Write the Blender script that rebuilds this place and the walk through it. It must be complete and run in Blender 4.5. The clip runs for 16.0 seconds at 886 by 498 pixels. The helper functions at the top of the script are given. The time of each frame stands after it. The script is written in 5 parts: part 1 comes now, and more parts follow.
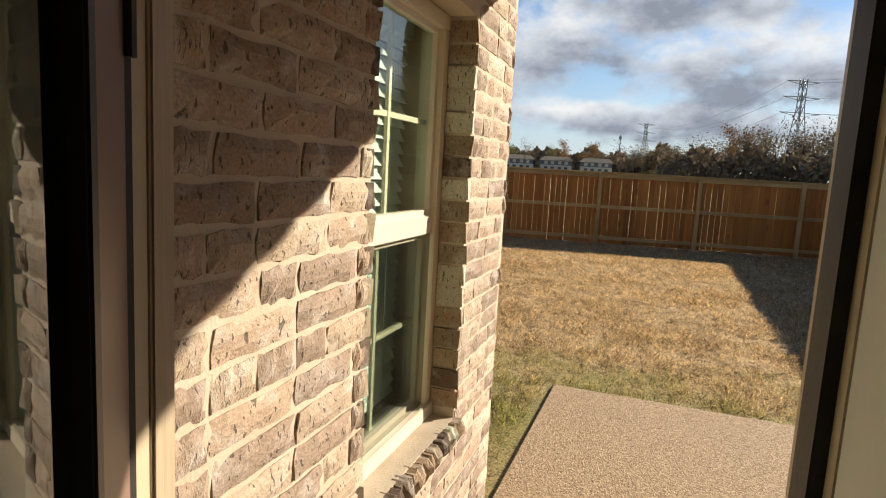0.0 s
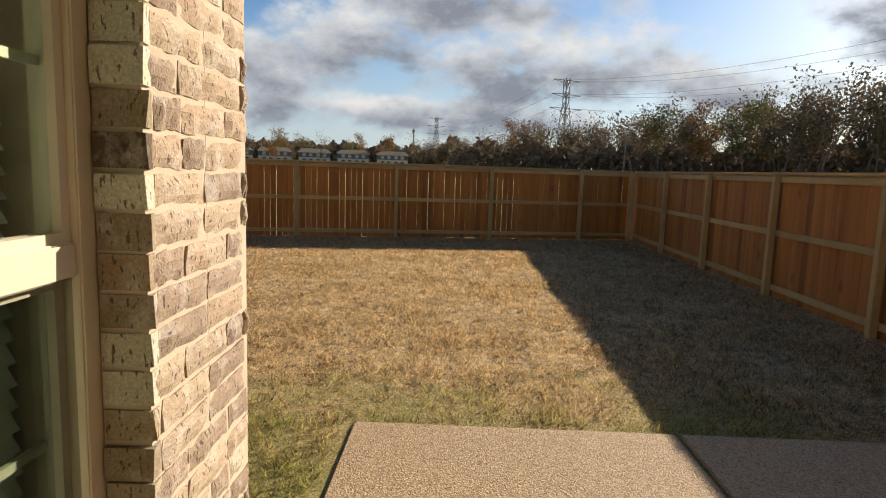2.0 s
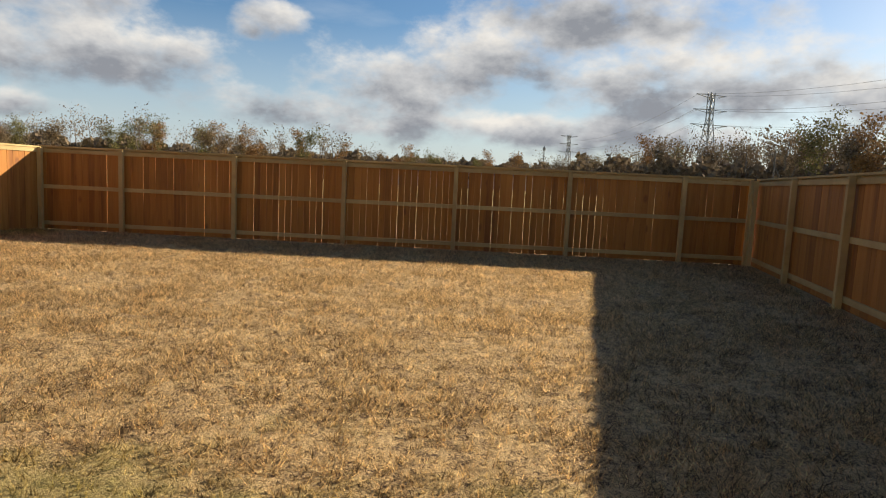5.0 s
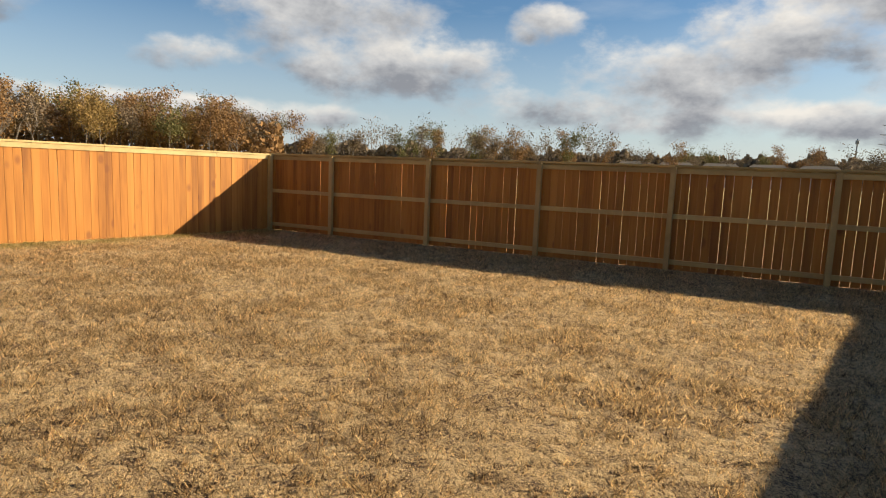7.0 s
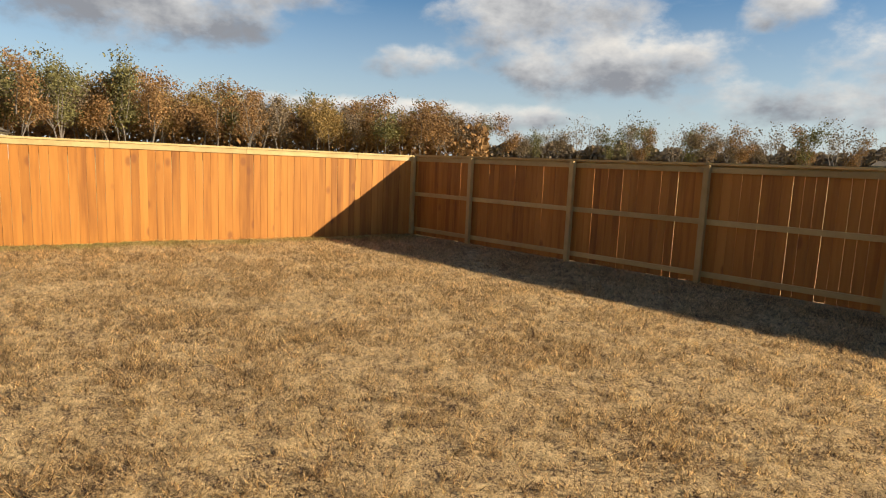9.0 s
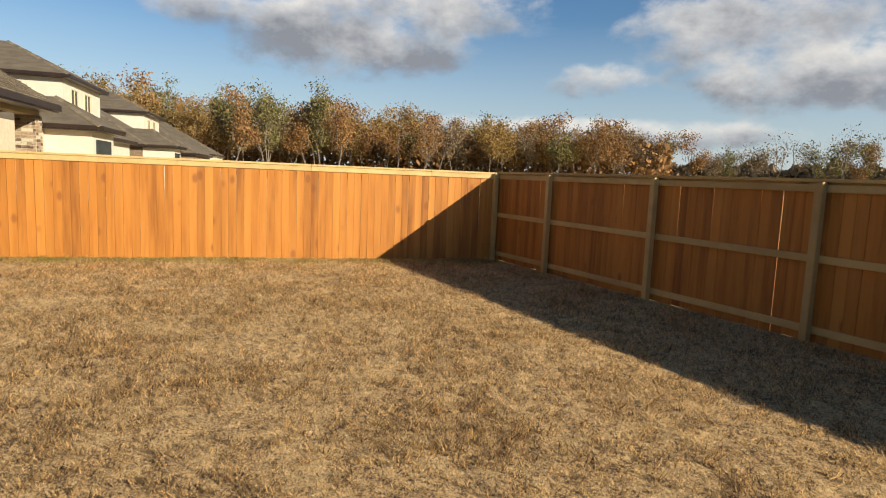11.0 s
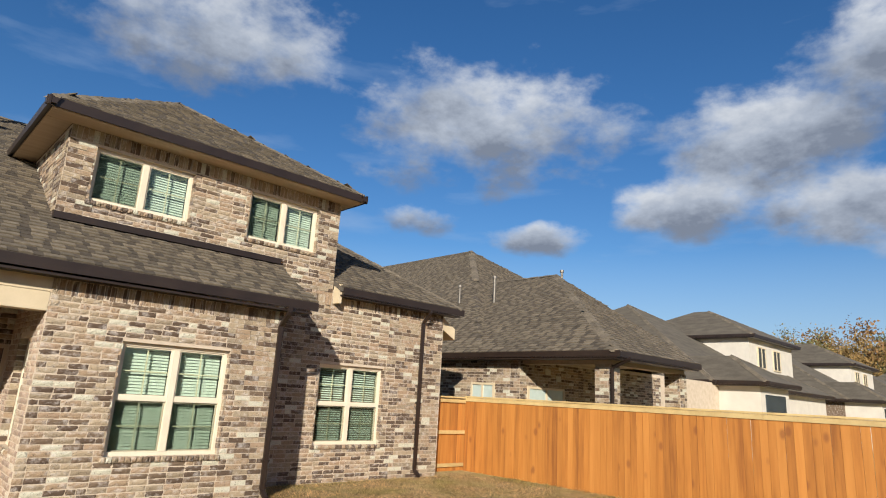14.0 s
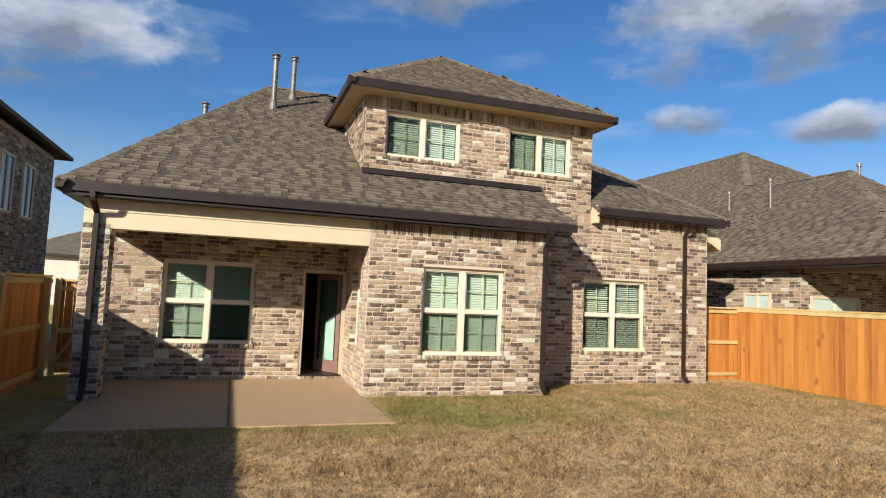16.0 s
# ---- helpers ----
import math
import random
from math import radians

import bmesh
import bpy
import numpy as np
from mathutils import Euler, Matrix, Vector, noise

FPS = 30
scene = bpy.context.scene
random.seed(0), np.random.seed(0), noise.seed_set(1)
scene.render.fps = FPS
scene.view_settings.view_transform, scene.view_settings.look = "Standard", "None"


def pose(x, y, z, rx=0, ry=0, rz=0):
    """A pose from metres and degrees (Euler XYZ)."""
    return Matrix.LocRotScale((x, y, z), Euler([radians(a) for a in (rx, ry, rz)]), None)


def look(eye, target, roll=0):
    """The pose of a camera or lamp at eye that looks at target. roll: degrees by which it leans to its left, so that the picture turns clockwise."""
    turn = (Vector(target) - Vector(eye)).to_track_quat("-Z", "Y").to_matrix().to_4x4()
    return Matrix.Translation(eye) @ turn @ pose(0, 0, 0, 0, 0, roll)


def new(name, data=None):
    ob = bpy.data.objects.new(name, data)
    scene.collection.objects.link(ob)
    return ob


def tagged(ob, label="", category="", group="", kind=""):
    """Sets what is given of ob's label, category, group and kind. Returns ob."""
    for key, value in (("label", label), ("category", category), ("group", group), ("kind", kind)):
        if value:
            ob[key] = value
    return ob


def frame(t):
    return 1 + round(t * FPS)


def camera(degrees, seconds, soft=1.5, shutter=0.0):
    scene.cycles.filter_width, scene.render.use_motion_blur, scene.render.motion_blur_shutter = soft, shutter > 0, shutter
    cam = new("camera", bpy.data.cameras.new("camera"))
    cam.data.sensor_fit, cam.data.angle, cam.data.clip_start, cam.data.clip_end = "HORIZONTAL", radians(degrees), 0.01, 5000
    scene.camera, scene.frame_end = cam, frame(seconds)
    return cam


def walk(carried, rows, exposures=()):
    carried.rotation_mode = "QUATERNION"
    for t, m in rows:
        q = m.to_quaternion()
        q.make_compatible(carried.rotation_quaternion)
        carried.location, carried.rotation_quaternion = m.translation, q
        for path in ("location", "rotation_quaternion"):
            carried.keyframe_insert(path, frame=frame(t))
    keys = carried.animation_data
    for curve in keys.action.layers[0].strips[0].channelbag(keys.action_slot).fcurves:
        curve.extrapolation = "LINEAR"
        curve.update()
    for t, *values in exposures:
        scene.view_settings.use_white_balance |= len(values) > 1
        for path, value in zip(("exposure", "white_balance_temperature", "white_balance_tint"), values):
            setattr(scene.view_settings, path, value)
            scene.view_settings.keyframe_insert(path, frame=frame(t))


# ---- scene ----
cam = camera(72.2, 16.0, soft=1.1)
PATH = [
    (0, (0.080, -0.669, 1.747), (-0.587, 1.197, 1.480), 3.2),
    (0.5, (0.056, -0.435, 1.779), (-0.576, 1.444, 1.512), 2.7),
    (1, (-0.022, -0.210, 1.761), (-0.521, 1.709, 1.498), 2.5),
    (1.5, (-0.058, 0.057, 1.731), (-0.335, 2.021, 1.471), 2.2),
    (2, (0.011, 0.291, 1.730), (-0.028, 2.274, 1.472), 1.9),
    (2.5, (0.085, 0.588, 1.696), (0.221, 2.566, 1.435), 1.8),
    (3, (0.236, 0.930, 1.647), (0.434, 2.903, 1.387), 1.6),
    (3.2, (0.310, 1.075, 1.643), (0.502, 3.049, 1.385), 1.6),
    (5.3, (1.454, 2.924, 1.457), (0.853, 4.819, 1.242), 2.3),
    (5.5, (1.51, 3.136, 1.465), (0.817, 4.999, 1.236), 1.8),
    (6, (1.726, 3.562, 1.519), (0.824, 5.331, 1.282), 2.3),
    (6.5, (1.922, 4.084, 1.571), (0.843, 5.75, 1.326), 2.5),
    (7, (1.976, 4.659, 1.585), (0.753, 6.221, 1.332), 2.3),
    (7.5, (1.982, 5.051, 1.632), (0.646, 6.517, 1.374), 2.7),
    (8, (1.965, 5.536, 1.649), (0.518, 6.889, 1.381), 2.5),
    (8.5, (1.921, 6.08, 1.663), (0.358, 7.298, 1.389), 2.6),
    (9, (1.815, 6.687, 1.675), (0.149, 7.759, 1.398), 2.4),
    (9.2, (1.771, 6.93, 1.682), (0.068, 7.942, 1.403), 2.4),
    (11.3, (1.433, 9.543, 1.711), (-0.506, 9.997, 1.525), 2.3),
    (11.5, (1.367, 9.747, 1.725), (-0.59, 10.132, 1.584), 2.2),
    (12, (1.162, 10.208, 1.757), (-0.832, 10.356, 1.778), 1.7),
    (12.5, (1.017, 10.745, 1.77), (-0.961, 10.542, 1.99), 1.5),
    (13, (0.952, 11.082, 1.778), (-0.906, 10.453, 2.172), 1.9),
    (13.5, (0.964, 11.331, 1.775), (-0.663, 10.274, 2.258), 2.6),
    (14, (1.165, 11.605, 1.789), (-0.167, 10.189, 2.261), 3.3),
    (14.5, (1.392, 11.844, 1.799), (0.344, 10.185, 2.185), 3.3),
    (15, (1.474, 12.162, 1.784), (0.648, 10.362, 2.066), 3.0),
    (15.5, (1.515, 12.423, 1.789), (0.816, 10.56, 1.991), 2.7),
    (16, (1.635, 12.556, 1.804), (0.986, 10.67, 1.956), 2.5),
]
walk(cam, [(t, look(e, g, r)) for t, e, g, r in PATH], [
    (0, 0.98, 6350, 10), (0.8, 0.90, 6350, 10), (1.5, 0.76, 6450, 10), (3, 0.92, 6800, 10), (5.5, 0.90, 7000, 10), (9, 0.90, 7050, 10), (11.5, 0.83, 6800, 10),
    (12.2, 0.78, 6400, 10), (13, 0.60, 6000, 10), (14.5, 0.58, 5850, 10), (16, 0.74, 5850, 10)])
# ---- world, sun ----
SUN = Vector((1.80, 1.72, 1.0)).normalized()
sun_data = bpy.data.lights.new("sun", "SUN")
sun_data.energy, sun_data.angle, sun_data.color = 5.0, radians(0.53), (1.0, 0.875, 0.70)
sun = new("sun", sun_data)
sun.matrix_world = look(SUN * 60, (0, 0, 0))

# clouds: azimuth to the left of the yard's axis, height, half width, half height, in degrees
CLOUDS = [
    (133, 25, 14, 6.5), (97, 27.5, 7.5, 4.8), (108, 22.5, 9, 4.8), (114, 17.5, 6, 3), (101, 16.5, 7.5, 3.2),
    (82.5, 11.8, 12, 3.6), (127.6, 15, 4.5, 1.8), (139, 16.3, 4, 1.5), (30, 13.2, 3.4, 1.9),
    (1, 14.8, 15, 4.2), (43, 9.2, 12, 3.4), (18, 9.0, 10, 4.0), (-4, 9.4, 10, 4.2), (50, 13.0, 10, 3.6), (28, 6.2, 11, 2.2),
    (61, 9, 4.6, 1.8), (-36, 13.5, 8, 7), (-13, 9.5, 12, 3.6), (-22, 7.6, 11, 2.6), (11, 11.5, 8, 3.6), (78, 14.5, 13, 3.6), (92, 13.2, 8, 2.2),
    (160, 30, 12, 5), (-60, 20, 20, 7), (200, 20, 16, 5), (-100, 25, 20, 6), (8, 5, 22, 2.0), (60, 4.5, 16, 1.4)]


def build_sky():
    world = bpy.data.worlds.new("sky")
    scene.world = world
    world.use_nodes = True
    nt = world.node_tree
    nt.nodes.clear()
    N, L = nt.nodes.new, nt.links.new

    def calc(op, a, b=None, c=None):
        n = N("ShaderNodeMath")
        n.operation = op
        for i, v in enumerate((a, b, c)):
            if v is None:
                continue
            if isinstance(v, (int, float)):
                n.inputs[i].default_value = v
            else:
                L(v, n.inputs[i])
        return n.outputs[0]

    sky = N("ShaderNodeTexSky")
    sky.sky_type, sky.sun_disc = "NISHITA", False
    sky.sun_elevation, sky.sun_rotation = math.asin(SUN.z), math.atan2(SUN.x, SUN.y)
    sky.air_density, sky.dust_density, sky.ozone_density = 1.0, 0.6, 2.5
    tc = N("ShaderNodeTexCoord")
    sep = N("ShaderNodeSeparateXYZ")
    L(tc.outputs["Generated"], sep.inputs[0])
    x, y, z = sep.outputs
    az = calc("MULTIPLY", calc("ARCTAN2", calc("MULTIPLY", x, -1.0), y), 57.2958)
    el = calc("MULTIPLY", calc("ARCSINE", z), 57.2958)

    def fog(scale, detail, rough, vec):
        n = N("ShaderNodeTexNoise")
        n.inputs["Scale"].default_value, n.inputs["Detail"].default_value = scale, detail
        n.inputs["Roughness"].default_value = rough
        L(vec, n.inputs["Vector"])
        return n.outputs["Fac"]

    stretch = N("ShaderNodeMapping")
    stretch.inputs["Scale"].default_value = (1, 1, 1.7)
    L(tc.outputs["Generated"], stretch.inputs[0])
    v3 = stretch.outputs[0]
    big, fine = fog(5.0, 4, 0.55, v3), fog(13.0, 9, 0.58, v3)
    wob = fog(8.0, 5, 0.6, v3)
    best, wsum, tsum = None, None, None
    for a, e, wa, we in CLOUDS:
        da = calc("SUBTRACT", az, float(a))
        if a > 130 or a < -90:
            da = calc("SUBTRACT", calc("MODULO", calc("ADD", da, 900.0), 360.0), 180.0)
        da = calc("MULTIPLY", da, 1.0 / wa)
        de = calc("MULTIPLY", calc("SUBTRACT", el, float(e)), 1.0 / we)
        q = calc("ADD", calc("MULTIPLY", da, da), calc("MULTIPLY", de, de))
        val = calc("SUBTRACT", 1.0, q)
        wgt = calc("EXPONENT", calc("MULTIPLY", calc("MAXIMUM", val, -3.0), 3.0))
        if best is None:
            best, wsum, tsum = val, wgt, calc("MULTIPLY", wgt, de)
        else:
            best = calc("SMOOTH_MAX", best, val, 0.5)
            wsum = calc("ADD", wsum, wgt)
            tsum = calc("ADD", tsum, calc("MULTIPLY", wgt, calc("MAXIMUM", calc("MINIMUM", de, 2.0), -2.0)))
    tall = calc("DIVIDE", tsum, wsum)
    # broken edges from two scales of noise
    dens = calc("ADD", best, calc("MULTIPLY", calc("SUBTRACT", fine, 0.5), 2.6))
    dens = calc("ADD", dens, calc("MULTIPLY", calc("SUBTRACT", big, 0.5), 2.2))
    mask = N("ShaderNodeMapRange")
    mask.interpolation_type = "SMOOTHSTEP"
    mask.inputs["From Min"].default_value, mask.inputs["From Max"].default_value = -0.15, 1.05
    L(dens, mask.inputs["Value"])
    # thin high streaks
    wisp_map = N("ShaderNodeMapping")
    wisp_map.inputs["Scale"].default_value = (2.0, 2.0, 9.0)
    wisp_map.inputs["Rotation"].default_value = (0.25, 0.1, 0)
    L(tc.outputs["Generated"], wisp_map.inputs[0])
    wisp = N("ShaderNodeMapRange")
    wisp.inputs["From Min"].default_value, wisp.inputs["From Max"].default_value = 0.56, 0.85
    wisp.inputs["To Max"].default_value = 0.5
    L(fog(1.6, 6, 0.55, wisp_map.outputs[0]), wisp.inputs["Value"])
    low = N("ShaderNodeMapRange")
    low.inputs["From Min"].default_value, low.inputs["From Max"].default_value = 14.0, 0.0
    low.inputs["To Max"].default_value = 0.75
    L(el, low.inputs["Value"])
    veil = calc("MAXIMUM", wisp.outputs[0], low.outputs[0])
    # lit tops, grey bases
    lit = calc("ADD", calc("MULTIPLY", tall, 0.50), calc("MULTIPLY", calc("SUBTRACT", wob, 0.5), 1.7))
    lit = calc("SUBTRACT", lit, calc("MULTIPLY", calc("SUBTRACT", dens, 0.9), 0.22))
    ramp = N("ShaderNodeValToRGB")
    ramp.color_ramp.elements[0].position, ramp.color_ramp.elements[0].color = 0.12, (0.30, 0.33, 0.39, 1)
    ramp.color_ramp.elements[1].position, ramp.color_ramp.elements[1].color = 0.85, (0.93, 0.92, 0.90, 1)
    mid = ramp.color_ramp.elements.new(0.5)
    mid.color = (0.60, 0.63, 0.68, 1)
    L(calc("ADD", lit, 0.42), ramp.inputs[0])

    clear = N("ShaderNodeBackground")
    clear.inputs[1].default_value = 0.067
    vivid = N("ShaderNodeHueSaturation")
    vivid.inputs["Hue"].default_value = 0.504
    vivid.inputs["Saturation"].default_value = 1.25
    L(sky.outputs[0], vivid.inputs["Color"])
    L(vivid.outputs[0], clear.inputs[0])
    thin = N("ShaderNodeBackground")
    thin.inputs[0].default_value, thin.inputs[1].default_value = (0.60, 0.71, 0.86, 1), 0.5
    thick = N("ShaderNodeBackground")
    thick.inputs[1].default_value = 0.50
    L(ramp.outputs[0], thick.inputs[0])
    m1, m2, out = N("ShaderNodeMixShader"), N("ShaderNodeMixShader"), N("ShaderNodeOutputWorld")
    L(veil, m1.inputs[0]), L(clear.outputs[0], m1.inputs[1]), L(thin.outputs[0], m1.inputs[2])
    L(mask.outputs[0], m2.inputs[0]), L(m1.outputs[0], m2.inputs[1]), L(thick.outputs[0], m2.inputs[2])
    L(m2.outputs[0], out.inputs[0])


build_sky()


# ---- materials ----
def material(name, colors, scale=8.0, rough=0.8, metal=0.0, bump=0.2, fine=60.0, spread=0.0, by="", stretch=(1, 1, 1), coat=0.0, knots=0.0):
    """Principled paint: colours mixed by two scales of noise, shade varied per piece by object or island."""
    m = bpy.data.materials.new(name)
    m.use_nodes = True
    nt = m.node_tree
    N, L = nt.nodes.new, nt.links.new
    bsdf = nt.nodes["Principled BSDF"]
    tc, mp = N("ShaderNodeTexCoord"), N("ShaderNodeMapping")
    mp.inputs["Scale"].default_value = stretch
    L(tc.outputs["Object"], mp.inputs[0])
    vec = mp.outputs[0]
    rnd = None
    if by == "object":
        rnd = N("ShaderNodeObjectInfo").outputs["Random"]
    elif by == "island":
        rnd = N("ShaderNodeNewGeometry").outputs["Random Per Island"]
    if rnd is not None:
        mul, add = N("ShaderNodeMath"), N("ShaderNodeVectorMath")
        mul.operation, mul.inputs[1].default_value = "MULTIPLY", 37.0
        L(rnd, mul.inputs[0]), L(vec, add.inputs[0]), L(mul.outputs[0], add.inputs[1])
        vec = add.outputs[0]
    n1, n2 = N("ShaderNodeTexNoise"), N("ShaderNodeTexNoise")
    for n, s, d in ((n1, scale, 4), (n2, fine, 5)):
        n.inputs["Scale"].default_value, n.inputs["Detail"].default_value = s, d
        L(vec, n.inputs["Vector"])
    mixv = N("ShaderNodeMath")
    mixv.operation = "MULTIPLY_ADD"
    mixv.inputs[1].default_value = 0.35
    L(n2.outputs["Fac"], mixv.inputs[0]), L(n1.outputs["Fac"], mixv.inputs[2])
    sub = N("ShaderNodeMath")
    sub.operation, sub.inputs[1].default_value = "SUBTRACT", 0.175
    L(mixv.outputs[0], sub.inputs[0])
    ramp = N("ShaderNodeValToRGB")
    els = ramp.color_ramp.elements
    k = len(colors)
    for i, c in enumerate(colors):
        p = 0.30 + 0.40 * i / max(1, k - 1)
        e = els[0] if i == 0 else els[1] if i == 1 else els.new(p)
        e.position, e.color = p, (*c, 1)
    L(sub.outputs[0], ramp.inputs[0])
    col = ramp.outputs[0]
    if rnd is not None and spread > 0:
        hsv, mr = N("ShaderNodeHueSaturation"), N("ShaderNodeMapRange")
        mr.inputs["To Min"].default_value, mr.inputs["To Max"].default_value = 1 - spread, 1 + spread
        L(rnd, mr.inputs["Value"]), L(mr.outputs[0], hsv.inputs["Value"]), L(col, hsv.inputs["Color"])
        col = hsv.outputs[0]
    if knots:
        vor, mr, mx = N("ShaderNodeTexVoronoi"), N("ShaderNodeMapRange"), N("ShaderNodeMixRGB")
        shift = N("ShaderNodeVectorMath")
        L(tc.outputs["Object"], shift.inputs[0])
        if rnd is not None:
            L(mul.outputs[0], shift.inputs[1])
        vor.inputs["Scale"].default_value = knots
        L(shift.outputs[0], vor.inputs["Vector"])
        mr.inputs["From Min"].default_value, mr.inputs["From Max"].default_value = 0.17, 0.08
        mr.inputs["To Max"].default_value = 0.6
        L(vor.outputs["Distance"], mr.inputs["Value"]), L(mr.outputs[0], mx.inputs[0]), L(col, mx.inputs["Color1"])
        mx.inputs["Color2"].default_value = (0.16, 0.05, 0.012, 1)
        col = mx.outputs[0]
    L(col, bsdf.inputs["Base Color"])
    bsdf.inputs["Roughness"].default_value, bsdf.inputs["Metallic"].default_value = rough, metal
    bsdf.inputs["Coat Weight"].default_value = coat
    if bump:
        b = N("ShaderNodeBump")
        b.inputs["Strength"].default_value, b.inputs["Distance"].default_value = bump, 0.01
        L(mixv.outputs[0], b.inputs["Height"]), L(b.outputs[0], bsdf.inputs["Normal"])
    return m


def brick_material(name, by, light=0.0):
    """Tumbled brick: tan, umber, charcoal and whitewashed pieces, pitted and smeared with mortar."""
    m = bpy.data.materials.new(name)
    m.use_nodes = True
    nt = m.node_tree
    N, L = nt.nodes.new, nt.links.new
    bsdf = nt.nodes["Principled BSDF"]
    rnd = N("ShaderNodeObjectInfo").outputs["Random"] if by == "object" else N("ShaderNodeNewGeometry").outputs["Random Per Island"]
    base = N("ShaderNodeValToRGB")
    base.color_ramp.interpolation = "CONSTANT"
    els = base.color_ramp.elements
    tones = [(0.0, (0.42, 0.285, 0.20)), (0.15, (0.13, 0.08, 0.057)), (0.35, (0.48, 0.355, 0.26)), (0.49, (0.20, 0.13, 0.093)),
             (0.65, (0.45, 0.30, 0.215)), (0.76, (0.37, 0.275, 0.205)), (0.87, (0.70, 0.63, 0.55)), (0.95, (0.46, 0.35, 0.265))]
    for i, (p, c) in enumerate(tones):
        e = els[i] if i < 2 else els.new(p)
        grey = sum(c) / 3
        e.position, e.color = p, (*[(v * 0.80 + grey * 0.02) * (1 - light) * k + w * light for v, k, w in zip(c, (0.88, 0.92, 0.79), (0.52, 0.39, 0.29))], 1)
    L(rnd, base.inputs[0])
    tc = N("ShaderNodeTexCoord")
    add, mul = N("ShaderNodeVectorMath"), N("ShaderNodeMath")
    mul.operation, mul.inputs[1].default_value = "MULTIPLY", 53.0
    L(rnd, mul.inputs[0]), L(tc.outputs["Object"], add.inputs[0]), L(mul.outputs[0], add.inputs[1])
    vec = add.outputs[0]

    def fog(s, d, r=0.6):
        n = N("ShaderNodeTexNoise")
        n.inputs["Scale"].default_value, n.inputs["Detail"].default_value, n.inputs["Roughness"].default_value = s, d, r
        L(vec, n.inputs["Vector"])
        return n.outputs["Fac"]

    smear, grain = fog(11.0, 6), fog(150.0, 4)
    slot, drag = N("ShaderNodeTexNoise"), N("ShaderNodeMapping")
    drag.inputs["Scale"].default_value = (1.0, 1.0, 0.35)
    slot.inputs["Scale"].default_value, slot.inputs["Detail"].default_value = 110.0, 2
    L(vec, drag.inputs[0]), L(drag.outputs[0], slot.inputs["Vector"])
    pits = slot.outputs["Fac"]
    wash = N("ShaderNodeMapRange")
    wash.inputs["From Min"].default_value, wash.inputs["From Max"].default_value = 0.50, 0.68
    wash.inputs["To Max"].default_value = 0.52
    L(smear, wash.inputs["Value"])
    mix = N("ShaderNodeMixRGB")
    mix.inputs["Color2"].default_value = (0.58, 0.53, 0.47, 1)
    L(wash.outputs[0], mix.inputs[0]), L(base.outputs[0], mix.inputs["Color1"])
    tone = N("ShaderNodeMapRange")
    tone.inputs["From Min"].default_value, tone.inputs["From Max"].default_value = 0.3, 0.7
    tone.inputs["To Min"].default_value, tone.inputs["To Max"].default_value = 0.72, 1.22
    L(grain, tone.inputs["Value"])
    hsv = N("ShaderNodeHueSaturation")
    L(tone.outputs[0], hsv.inputs["Value"]), L(mix.outputs[0], hsv.inputs["Color"])
    pit = N("ShaderNodeMapRange")
    pit.inputs["From Min"].default_value, pit.inputs["From Max"].default_value = 0.63, 0.67
    pit.inputs["To Max"].default_value = 0.75
    L(pits, pit.inputs["Value"])
    dark = N("ShaderNodeMixRGB")
    dark.inputs["Color2"].default_value = (0.05, 0.035, 0.028, 1)
    L(pit.outputs[0], dark.inputs[0]), L(hsv.outputs[0], dark.inputs["Color1"])
    L(dark.outputs[0], bsdf.inputs["Base Color"])
    bsdf.inputs["Roughness"].default_value = 0.9
    hgt = N("ShaderNodeMath")
    hgt.operation = "MULTIPLY_ADD"
    hgt.inputs[1].default_value = -1.5
    both = N("ShaderNodeMath")
    both.operation = "ADD"
    L(smear, both.inputs[0]), L(grain, both.inputs[1])
    L(pit.outputs[0], hgt.inputs[0]), L(both.outputs[0], hgt.inputs[2])
    b = N("ShaderNodeBump")
    b.inputs["Strength"].default_value, b.inputs["Distance"].default_value = 0.8, 0.0035
    L(hgt.outputs[0], b.inputs["Height"]), L(b.outputs[0], bsdf.inputs["Normal"])
    return m


def glass_material(name, tint, gloss_rough=0.0, ior=1.5):
    m = bpy.data.materials.new(name)
    m.use_nodes = True
    nt = m.node_tree
    N, L = nt.nodes.new, nt.links.new
    nt.nodes.remove(nt.nodes["Principled BSDF"])
    tr, gl, mx, fr = N("ShaderNodeBsdfTransparent"), N("ShaderNodeBsdfGlossy"), N("ShaderNodeMixShader"), N("ShaderNodeFresnel")
    tr.inputs[0].default_value, gl.inputs["Roughness"].default_value, fr.inputs[0].default_value = (*tint, 1), gloss_rough, ior
    L(fr.outputs[0], mx.inputs[0]), L(tr.outputs[0], mx.inputs[1]), L(gl.outputs[0], mx.inputs[2])
    L(mx.outputs[0], nt.nodes["Material Output"].inputs[0])
    return m


